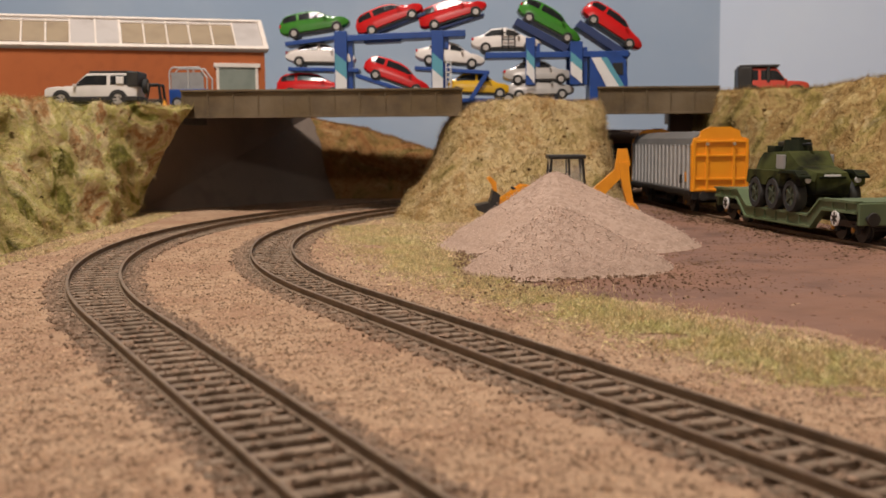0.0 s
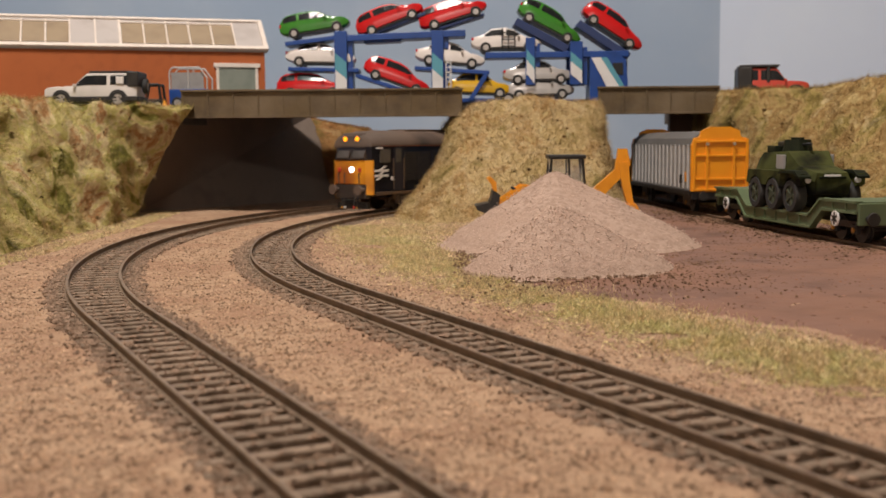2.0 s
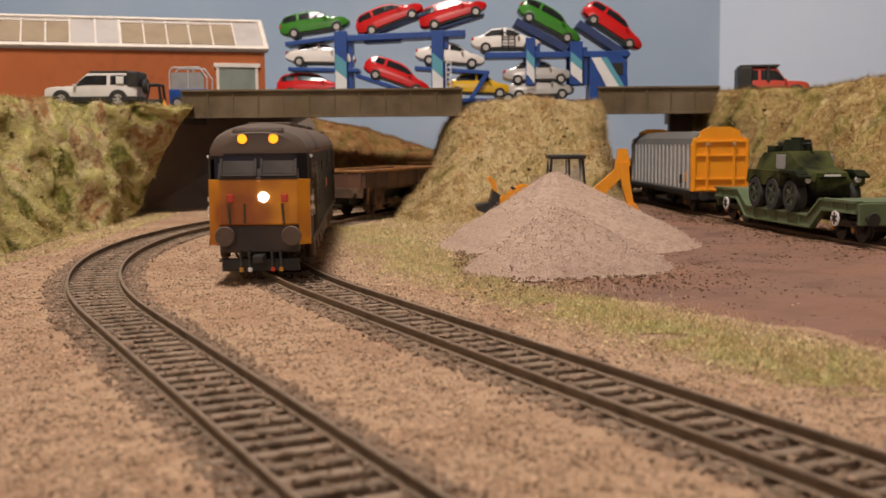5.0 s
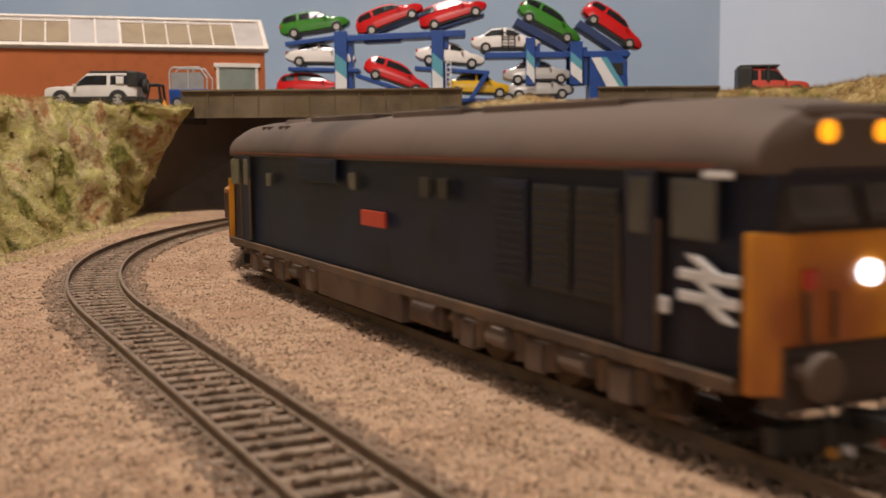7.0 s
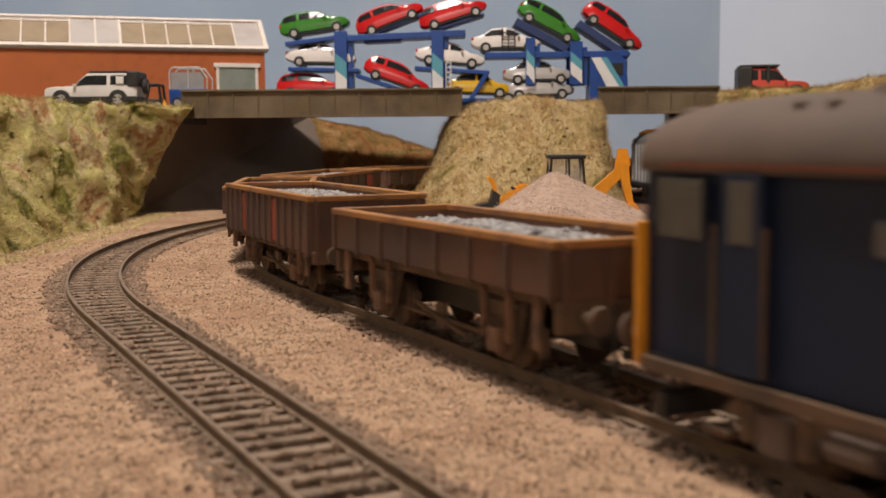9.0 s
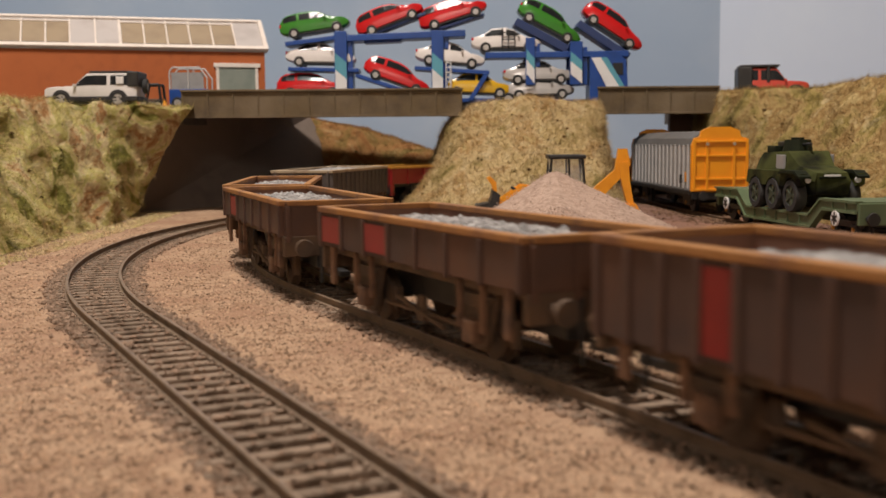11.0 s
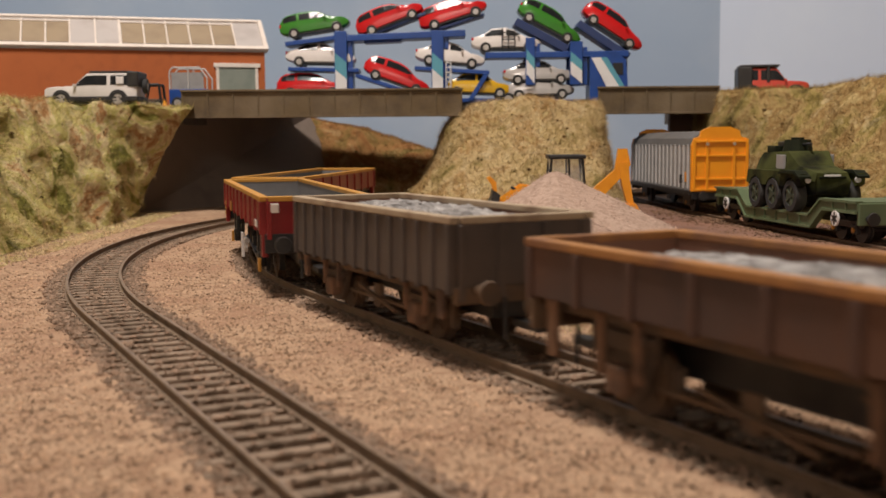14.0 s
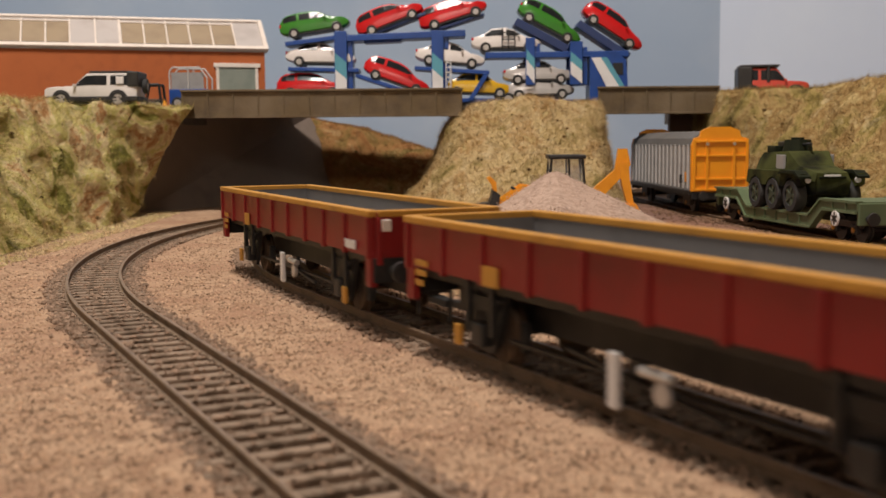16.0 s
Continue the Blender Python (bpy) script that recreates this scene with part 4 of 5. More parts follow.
def spare_bits():
    t = thing("pickup_truck", mpose(-183, 812, 69.6), "blue model pickup with grey hoop frame", "truck")
    part("cargo_body", boxm(-14, 14, -10, 10, 3, 14, bev=0.5), BLUE, t, "blue load body")
    hoop = bmesh.new()
    for y in (-9, 9):
        for a, b in (((-13.5, 14), (-13.5, 27)), ((-13.5, 27), (-11, 29.5)), ((-11, 29.5), (8, 29.5)), ((8, 29.5), (13.5, 22)), ((13.5, 22), (13.5, 14)), ((0, 14), (0, 29.5))):
            cyl(hoop, (a[0], y, a[1]), (b[0], y, b[1]), 0.6, seg=8)
    part("hoop_frame", hoop, VANRIB, t, "grey tube frame")
    part("screen", boxm(-12.5, 11, -8.5, -8.0, 14, 26), VANGREY, t, "grey mesh screen")
    for x in (-8, 8):
        for y in (-9.5, 9.5):
            add_wheel(t, x, y, 4.2, 4.2, 3)
    t = thing("fork_loader", mpose(-208, 800, 69.6), "small dark loader with open cab frame", "loader")
    cage = bmesh.new()
    for y in (-6, 6):
        for a, b in (((-7, 4), (-4, 17)), ((-4, 17), (6, 17)), ((6, 17), (7, 4)), ((-7, 4), (7, 4))):
            cyl(cage, (a[0], y, a[1]), (b[0], y, b[1]), 1.0, seg=8)
    box(cage, -4.5, 6.5, -6.5, 6.5, 16.4, 17.6)
    part("cab_frame", cage, BLACK, t, "black cage")
    part("body", boxm(-8, 8, -6, 6, 1.5, 7, bev=0.6), GRIME, t, "dark rusty body")
    for x in (-5, 5):
        for y in (-6.5, 6.5):
            add_wheel(t, x, y, 3.0, 3.0, 2.4)
    t = thing("traffic_cone", mpose(-199, 796, 69.6), "small bright orange traffic cone", "cone")
    part("cone", cylm((0, 0, 0.6), (0, 0, 6), 2.2, 0.5), ORANGE, t)
    part("foot", boxm(-2.6, 2.6, -2.6, 2.6, 0, 0.7, bev=0.15), ORANGE, t)


spare_bits()


# ---- digger behind the gravel ----
def digger():
    t = thing("backhoe_loader", mpose(66, 622, GROUND + 1.4), "orange-yellow backhoe loader with black cab behind the gravel", "digger")
    part("chassis", boxm(-26, 16, -9, 9, 7, 13, bev=0.8), BLACK, t)
    part("bonnet", boxm(-26, -5, -7.5, 7.5, 12, 20, bev=1.2), ORANGE, t, "orange bonnet")
    cab = bmesh.new()
    for x0, x1 in ((-7.5, -5), (14, 12)):
        for y in (-9, 9):
            cyl(cab, (x0, y, 12), (x1, y * 0.94, 37), 0.75, seg=8)
    for y in (-9, 9):
        cyl(cab, (5, y, 12), (4.5, y * 0.94, 37), 0.6, seg=8)
        cyl(cab, (-7.5, y, 21), (13.5, y, 21), 0.6, seg=8)
    part("cab_frame", cab, BLACK, t, "black cab posts")
    part("cab_roof", boxm(-7, 14, -10, 10, 36.6, 39, bev=0.8), BLACK, t, "black cab roof")
    g = part("cab_glass", boxm(-5.6, 12.5, -8.6, 8.6, 13, 36.6), glass("clear_cab_glass", (0.85, 0.88, 0.9)), t)
    g.visible_shadow = False
    part("seat", boxm(2, 7, -3, 3, 13, 24, bev=0.8), BLACK, t)
    for x, r in ((-19, 7.0), (8, 11)):
        for y in (-10.5, 10.5):
            add_wheel(t, x, y, r, r, 4.5, ORANGE)
    for y in (-6.5, 6.5):
        arm = bmesh.new()
        prism(arm, [(-4, 17), (-2, 20), (-22, 22.5), (-37, 12), (-36, 9.5), (-21, 19)], y - 0.9, y + 0.9, "y")
        part("loader_arm", arm, ORANGE, t, "orange lifting arm")
        ram = bmesh.new()
        cyl(ram, (-8, y, 14), (-27, y, 20.5), 0.8, seg=8)
        part("ram", ram, BLACK, t, "black hydraulic ram")
        up = bmesh.new()
        prism(up, [(-37, 12), (-35, 12), (-36, 24), (-39, 27), (-41, 26), (-38, 22)], y - 0.8, y + 0.8, "y")
        part("bucket_link", up, ORANGE, t)
    bk = bmesh.new()
    prism(bk, [(-48, 11), (-46.5, 8.5), (-41, 6.5), (-35, 9), (-34, 17), (-38, 20), (-38.5, 16), (-40, 12.5)], -11, 11, "y")
    part("bucket", bk, BLACK, t, "dark loader bucket")
    bo = bmesh.new()
    prism(bo, [(15, 12), (17, 18), (31, 30), (33, 42), (38, 42), (40, 33), (36, 27), (20, 11)], -1.8, 1.8, "y")
    part("boom", bo, ORANGE, t, "orange backhoe boom")
    di = bmesh.new()
    prism(di, [(33, 34), (38.5, 35), (39.5, 24), (42, 10), (38.5, 9), (35, 22)], -2.6, 2.6, "y")
    part("dipper", di, ORANGE, t, "orange dipper arm")
    bu = bmesh.new()
    prism(bu, [(37.5, 11), (43, 11), (46, 6), (44, 4.5), (40, 6.5)], -4, 4, "y")
    part("backhoe_bucket", bu, ORANGE, t, "orange trenching bucket")


digger()


# ---- rolling stock tools ----
def buffers(parent, x, z, d, head=3.0, y=11.4, material=GRIME):
    for s in (-1, 1):
        b = part("buffer", cylm((x, s * y, z), (x + d * 5, s * y, z), 1.3, seg=10), material, parent)
        part("buffer_head", cylm((x + d * 5, s * y, z), (x + d * 6, s * y, z), head, head * 0.92, seg=18), material, b)


AXLES = []


def axle(parent, x, r=6.3, material=None):
    bm = bmesh.new()
    for s in (-1, 1):
        cyl(bm, (0, s * 7.2, 0), (0, s * 8.0, 0), r + 0.7, seg=20)
        cyl(bm, (0, s * 8.0, 0), (0, s * 9.6, 0), r, seg=20)
        for k in range(4):
            box(bm, -0.6, 0.6, s * 9.6 - 0.2, s * 9.6 + 0.25, 1.2, r * 0.8, m=Matrix.Rotation(k * math.pi / 2, 4, "Y"))
    cyl(bm, (0, -10.2, 0), (0, 10.2, 0), 1.0, seg=8)
    o = part("wheelset", bm, material or GRIME, parent, "grimy spoked wheels on an axle", at=mpose(x, 0, r))
    AXLES.append((o, x, r))
    return o


def open_wagon(name_label, L, side, inside, rim, load, tall, ribs, under, panels=(), rim_h=1.0, z0=18.2, corner=None):
    """An open box wagon, nose +x, railhead at z 0."""
    t = thing("open_wagon", Matrix(), name_label, "railway wagon", "wagons of the passing train")
    W, z1 = 33.0, tall
    hanger = under if corner else RUSTBIT
    hw, hl = W / 2, L / 2
    part("floor", boxm(-hl + 0.8, hl - 0.8, -hw + 0.8, hw - 0.8, z0 - 0.8, z0 + 0.8), inside, t)
    for s in (-1, 1):
        w = part("side", boxm(-hl, hl, s * hw - 0.7, s * hw + 0.7, z0 - 0.5, z1, bev=0.15), side, t, "riveted wagon side")
        part("lining", boxm(-hl + 1, hl - 1, s * (hw - 0.9) - 0.15, s * (hw - 0.9) + 0.15, z0, z1 - 0.2), inside, w, "inner face of the side")
        n = ribs
        rb = None
        for i in range(n + 1):
            x = -hl + 0.9 + (L - 1.8) * i / n
            if rb is None:
                rb = part("rib", boxm(-0.8, 0.8, -0.8, 0.8, z0 - 1.0, z1 - 1.2, bev=0.2), side, t, at=mpose(x, s * (hw + 0.6), 0))
            else:
                share("rib", rb, t, mpose(x, s * (hw + 0.6), 0))
        part("solebar", boxm(-hl + 0.5, hl - 0.5, s * (hw - 3) - 1.0, s * (hw - 3) + 1.0, z0 - 2.8, z0 - 0.6, bev=0.15), under, t, "grimy solebar")
        part("rim", boxm(-hl - 0.6, hl + 0.6, s * hw - 1.3, s * hw + 1.5, z1 - rim_h, z1 + 0.6, bev=0.3), rim, t, "worn capping along the top")
        for i, material in panels:
            xa, xb = -hl + 0.9 + (L - 1.8) * i / n + 1.2, -hl + 0.9 + (L - 1.8) * (i + 1) / n - 1.2
            part("painted_panel", boxm(xa, xb, s * (hw + 0.9) - 0.15, s * (hw + 0.9) + 0.15, z0 + 0.6, z1 - 2.0), material, t, "panel in another colour")
    for s in (-1, 1):
        part("end", boxm(s * hl - 0.7, s * hl + 0.7, -hw + 0.7, hw - 0.7, z0 - 1, z1, bev=0.15), side, t, "wagon end")
        part("end_lining", boxm(s * (hl - 0.9) - 0.15, s * (hl - 0.9) + 0.15, -hw + 1, hw - 1, z0, z1 - 0.2), inside, t)
        part("end_rim", boxm(s * hl - 1.0, s * hl + 1.2, -hw + 1.3, hw - 1.3, z1 - rim_h, z1 + 0.6, bev=0.3), rim, t)
        for y in (-hw + 1.5, -5.5, 5.5, hw - 1.5):
            part("end_rib", boxm(s * (hl + 0.7) - 0.6, s * (hl + 0.7) + 0.6, y - 0.8, y + 0.8, z0 - 2.5, z1 - 1.2, bev=0.2), side, t)
        part("headstock", boxm(s * hl - 1.0, s * hl + 1.0, -hw, hw, 11.4, max(z0 - 0.8, 15.0), bev=0.2), under, t)
        buffers(t, s * (hl + 1), 14.3, s, 2.7, 11.4, under)
        part("coupling", boxm(s * (hl + 4) - 5.5, s * (hl + 4) + 5.5, -1.6, 1.6, 5.6, 7.4, bev=0.3), BLACK, t, "black coupling hook")
        part("brake_pipe", cylm((s * (hl + 1.4), -5, z0 - 2), (s * (hl + 2.2), -5.4, 3.4), 0.5, seg=6), BLACK, t)
    wb = hl * (0.62 if corner else 0.54)
    for x in (-wb, wb):
        axle(t, x, 6.3)
        for s in (-1, 1):
            bm = bmesh.new()
            prism(bm, [(x - 8.5, z0 - 3), (x + 8.5, z0 - 3), (x + 4.2, 4.5), (x + 2.6, 2.6), (x - 2.6, 2.6), (x - 4.2, 4.5)], s * 12.6 - 0.6, s * 12.6 + 0.6, "y")
            a = part("axle_guard", bm, under, t, "rusty axle guard")
            for k in (-5.2, 5.2):
                part("spring_hanger", boxm(x + k - 0.8, x + k + 0.8, s * 14.6 - 0.7, s * 14.6 + 0.7, 6.5, z0 - 1.2, bev=0.25), hanger, a)
            bm = bmesh.new()
            for k in range(4):
                box(bm, x - 8 + k * 1.4, x + 8 - k * 1.4, s * 13.7 - 0.7, s * 13.7 + 0.7, z0 - 4.6 - k * 0.75, z0 - 3.95 - k * 0.75)
            part("leaf_spring", bm, under, a)
            part("axle_box", boxm(x - 2.5, x + 2.5, s * 14.4 - 1.5, s * 14.4 + 1.5, 4.0, 9.0, bev=0.6), hanger, a)
            for k in (-1, 1):
                part("brake_shoe", boxm(x + k * 8.0 - 0.9, x + k * 8.0 + 0.9, s * 8.6 - 1, s * 8.6 + 1, 3.4, 9.5, bev=0.3), under, t)
    for s in (-1, 1):
        bm = bmesh.new()
        cyl(bm, (-wb + 9, s * 12.4, 6.2), (wb - 9, s * 12.4, 6.2), 0.55, seg=6)
        cyl(bm, (-wb * .4, s * 13, 8.5), (wb * .45, s * 13, 4.4), 0.6, seg=6)
        box(bm, -2, 2, s * 12.2 - 0.6, s * 12.2 + 0.6, 4.2, 10)
        part("brake_lever", bm, under, t, "long brake lever and rigging")
        for q in (-1, 1):
            if corner:
                part("corner_post", boxm(s * (hl - 1.6) - 1.8, s * (hl - 1.6) + 1.8, q * (hw - 0.2) - 0.9, q * (hw - 0.2) + 0.9, 10.2, z0 + 0.5, bev=0.25), corner, t, "maroon corner post")
            else:
                part("step", boxm(s * (hl - 7) - 1.3, s * (hl - 7) + 1.3, q * (hw - 0.4) - 0.6, q * (hw - 0.4) + 0.6, 7.5, z0 - 0.6, bev=0.25), RUSTBIT, t, "rust-brown hanging step plate")
    # added black block: keeps light out below the floor, where dense shade lies
    part("underframe", boxm(-hl + 3, hl - 3, -5.5, 5.5, 7.2, z0 - 0.6, bev=0.3), BLACK, t, "black block under the floor, standing in for dense shade")
    part("air_tank", cylm((-9, 8.2, 7), (9, 8.2, 7), 2.4, seg=14), under, t)
    if load:
        v, f = [], []
        nxl, nyl = 40, 12
        for j in range(nyl + 1):
            for i in range(nxl + 1):
                x, y = -hl + 1.4 + (L - 2.8) * i / nxl, -hw + 1.4 + (W - 2.8) * j / nyl
                e = max(0.0, 1 - (abs(x) / hl) ** 3) * max(0.0, 1 - (abs(y) / hw) ** 2.4)
                z = tall - 6.0 + load * e ** 0.8 + 0.9 * noise.noise(Vector((x * 0.12 + L, y * 0.12, tall)))
                v.append((x, y, z))
        for j in range(nyl):
            for i in range(nxl):
                f.append((j * (nxl + 1) + i, j * (nxl + 1) + i + 1, (j + 1) * (nxl + 1) + i + 1, (j + 1) * (nxl + 1) + i))
        o = raw("load", v, f, RUSTIN, t, "heap of loose grey stone", True)
        va = np.array(v)
        va = va[va[:, 2] > tall - 4.2]
        va = np.repeat(va, 16, axis=0)
        va = va + rng.normal(size=va.shape) * np.array([1.4, 1.1, 0.25])
        va = va[np.abs(va[:, 1]) < hw - 2]
        grains("load_stone", va, 1.35, LOADGRAIN, o, "loose pale grey stone")
    return t


def maroon_extras(t, L, tall):
    """Lettering blocks, white brake handle and yellow axle boxes of the newer wagons."""
    hl, y = L / 2, -17.75
    for x, z, w, h in ((-hl + 22, tall - 10.0, 9, 1.3), (-hl + 22, tall - 12.2, 8, 1.3), (-hl + 22, tall - 14.4, 6, 1.3)):
        part("lettering_bar", boxm(-hl + 6, -hl + 6 + w * 0.7, y - 0.1, y + 0.1, z, z + h), GOLD, t, "small gold lettering line")
    part("lettering_panel", boxm(-hl + 36, -hl + 44, y - 0.1, y + 0.1, tall - 11, tall - 7), GOLD, t, "gold company panel")
    part("data_panel", boxm(hl - 17, hl - 9, y - 0.1, y + 0.1, 18.8, 21.0), WHITE, t, "pale data panel")
    part("handbrake_post", boxm(-2, 0.4, -17.0, -15.8, 2.2, 11.5, bev=0.2), WHITE, t, "white handbrake post")
    part("brake_wheel", cylm((12, -16.8, 7), (12, -15.8, 7), 1.9, seg=16), SILVER, t, "bright brake wheel")
    part("pipe", cylm((6, -16, 9.6), (14, -16, 9.6), 0.9, seg=8), SILVER, t, "bright pipe")
    for x in (-hl * 0.62 - 7.5, hl * 0.62 + 7.5):
        part("marker_plate", boxm(x - 1.4, x + 1.4, -16.4, -15.4, 3.2, 7.6, bev=0.2), GOLD, t, "yellow plate")
    for s in (-1, 1):
        part("lamp_bracket", boxm(s * (hl + 1) - 0.6, s * (hl + 1) + 0.6, -14.5, -12, tall - 4.5, tall - 1.6, bev=0.2), CREAM, t, "cream lamp bracket")


# ---- diesel locomotive ----
def locomotive():
    t = thing("diesel_locomotive", Matrix(), "grimy dark blue diesel locomotive with yellow ends and lit lamps", "locomotive")
    hl, hw = 135.0, 17.4

    def ring(x, w, top, nose=0.0):
        side = [(-w, 12.4), (-w, 28.0), (-w * .985, 41.8)]
        arch = [(-w * .985 * math.cos(radians(9 * k)) ** .8, 41.8 + (top - 41.8) * math.sin(radians(9 * k)) ** .92) for k in range(1, 10)] + [(0, top)]
        half = side + arch
        full = half + [(-a, b) for a, b in half[-2::-1]]
        return [(x, a, b) for a, b in full]
    stations = [(-hl, .76, 48.6), (-hl + 1.4, .95, 50.2), (-hl + 9, .99, 51.6), (-hl + 22, 1, 52.2), (0, 1, 52.2), (hl - 22, 1, 52.2), (hl - 9, .99, 51.6), (hl - 1.4, .95, 50.2), (hl, .76, 48.6)]
    rings = [ring(x, hw * w, z) for x, w, z in stations]
    # body sides
    for s in (-1, 1):
        bm = bmesh.new()
        rr = [[(p[0], p[1] * -s * -1 if s < 0 else -p[1], p[2]) for p in r[:3]] + [(p[0], (p[1] if s < 0 else -p[1]) * 0.9, p[2]) for p in r[2::-1]] for r in rings]
        loft(bm, rr)
        part("body_side", bm, LOCOBLUE, t, "grimy dark blue body side")
    bm = bmesh.new()
    rr = [r[2:-2] + [(r[0][0], r[-3][1] * .98, 41.0), (r[0][0], r[2][1] * .98, 41.0)] for r in rings]
    loft(bm, rr)
    part("roof", bm, LOCOROOF, t, "dusty brown domed roof", smooth=True)
    part("floor", boxm(-hl + 1, hl - 1, -hw * .9, hw * .9, 11.4, 13), BLACK, t)
    for s in (-1, 1):
        part("cantrail_line", boxm(-hl + 9, hl - 9, s * hw * .992 - .1, s * hw * .992 + .1, 41.85, 42.2), CANTRAIL, t, "thin faded orange cantrail line")
    # cab ends
    for d in (1, -1):
        w = hw * .77
        e = part("cab_end", boxm(d * hl - 1.2, d * hl + 1.4, -w, w, 17.6, 33.2, bev=0.7), LOCOYELLOW, t, "yellow warning end stained brown")
        for s in (-1, 1):
            yc = bmesh.new()
            prism(yc, [(d * (hl + .9), s * (w - .1)), (d * (hl - 1.4), s * (hw * .95 + .4)), (d * (hl - 2.6), s * (hw * .96 + .4)), (d * (hl - 2.6), s * (hw * .95 - 1.2)), (d * (hl - 1.4), s * (hw * .94 - 1.4)), (d * hl, s * (w - 1.8))], 11.0, 33.1, "z")
            part("yellow_corner", yc, LOCOYELLOW, e)
        bm = bmesh.new()
        prism(bm, [(d * (hl + 1.3), 33.1), (d * (hl - 2.2), 42.8), (d * (hl - 9), 42.8), (d * (hl - 6), 33.1)], -w, w, "y")
        f = part("window_surround", bm, CABFRONT, t, "dark brown window surround")
        an = math.degrees(math.atan2(3.5, 9.4))
        for s in (-1, 1):
            m = mpose(d * (hl - 0.25), s * w * .5, 37.9, 0, -d * an, 0)
            part("cab_window", boxm(-.35, .75, -w * .40, w * .40, -3.5, 3.5, bev=.3), CABGLASS, f, "dull reflecting cab window", at=m)
            fr = bmesh.new()
            for y0, y1, za, zb in ((-w * .44, w * .44, 3.5, 4.2), (-w * .44, w * .44, -4.2, -3.5), (-w * .45, -w * .40, -4.2, 4.2), (w * .40, w * .45, -4.2, 4.2)):
                box(fr, -.4, 1.0, y0, y1, za, zb)
            part("window_frame", fr, CABFRONT, f, at=m)
        part("brow", boxm(d * (hl - 4) - 4, d * (hl - 4) + 3.2, -w * .98, w * .98, 42.4, 43.8, bev=.4), LOCOROOF, t)
        h = part("headcode_box", boxm(d * (hl - 7) - 6, d * (hl - 7) + 6.5, -w * .66, w * .66, 43.4, 50.6, bev=1.2), LOCOROOF, t, "domed headcode box")
        for s in (-1, 1):
            mk = part("marker_lamp", cylm((d * (hl - .4), s * 5.2, 46.7), (d * (hl + .2), s * 5.2, 46.7), 1.6, seg=18), AMBER if d > 0 else BLACK, h, "glowing amber marker lamp" if d > 0 else "dark marker lamp")
        part("headlight", cylm((d * (hl + 1.2), d * 1.6, 27.2), (d * (hl + 2.0), d * 1.6, 27.2), 1.75, seg=20), HEADLIGHT if d > 0 else WINDOW, e, "bright white headlight" if d > 0 else "unlit headlight")
        for y in (-9.4, 8.6):
            part("jumper_box", boxm(d * (hl + 1.6) - .6, d * (hl + 1.6) + .6, y - 1.1, y + 1.1, 25.5, 28.2, bev=.3), REDPLATE, e, "red jumper cable box")
            part("jumper_cable", cylm((d * (hl + 1.9), y - .8, 25), (d * (hl + 1.9), y - .3, 18), .45, seg=6), GRIME, e)
        part("hand_rail", cylm((d * (hl + 1.8), -4.8, 18.4), (d * (hl + 1.8), -4.8, 25), .4, seg=6), GRIME, e)
        part("buffer_beam", boxm(d * (hl - 1) - 2, d * (hl - 1) + 2.2, -w, w, 8.4, 17.6, bev=.5), CABFRONT, t, "grimy black buffer beam")
        buffers(t, d * (hl + 1), 14.4, d, 3.4, 11.0, GRIMEPALE)
        part("coupling", boxm(d * (hl + 4) - 4.5, d * (hl + 4) + 4.5, -1.8, 1.8, 5.6, 8, bev=.3), BLACK, t)
        for y, c in ((-6.5, GOLD), (-3.6, WHITE), (4.0, REDPLATE), (6.8, GOLD)):
            p = part("air_pipe", cylm((d * (hl + 2), y, 9.5), (d * (hl + 3.2), y + .4, 3.4), .5, seg=6), BLACK, t)
            part("pipe_cock", cylm((d * (hl + 3.2), y + .4, 3.6), (d * (hl + 3.4), y + .4, 2.2), .75, seg=6), c, p, "painted pipe cock")
        part("snow_plough", boxm(d * (hl - 2) - 1, d * (hl - 2) + 2, -13, 13, 2.0, 6.2, bev=.3), BLACK, t)
    # side detail, both sides
    for s in (-1, 1):
        y = s * hw

        def plate(name, x0, x1, z0, z1, material, proud=0.25, label=""):
            return part(name, boxm(x0, x1, y - proud, y + proud, z0, z1, bev=0.1), material, t, label)
        for x0, x1 in ((77, 89.5), (91, 103.5)):
            g = plate("grille", x0, x1, 19.5, 38, BLACK, .2, "dark louvred grille")
            sl = None
            for k in range(11):
                z = 20.6 + k * 1.64
                if sl is None:
                    sl = part("slat", boxm(x0 + .8, x1 - .8, y - .45, y + .45, -.3, .3), LOCOBLUE, g, at=mpose(0, 0, z))
                else:
                    share("slat", sl, g, mpose(0, 0, z))
        g = plate("grille", 62, 75, 19, 38.5, LOCOBLUE, .25, "blue louvred panel")
        for k in range(12):
            part("slat", boxm(62.8, 74.2, y - .5, y + .5, 20.2 + k * 1.5, 20.7 + k * 1.5), LOCOBLUE, g)
        g = plate("grille", -56, -24, 34.6, 41.0, LOCOBLUE, .14, "blue louvred panel")
        for k in range(6):
            part("slat", boxm(-54, -26, y - .45, y + .45, 35.4 + k * .85, 35.8 + k * .85), LOCOBLUE, g)
        for x in (-12, 31, 40):
            plate("body_window", x - 2.4, x + 2.4, 33.6, 37.8, CABGLASS if x < 0 else BLACK, .3, "small body window")
        plate("body_window", -86, -81, 32, 36, CABGLASS, .3, "small body window")
        plate("name_plate", -6, 9, 25.2, 28.9, REDPLATE, .4, "red cast nameplate with illegible lettering")
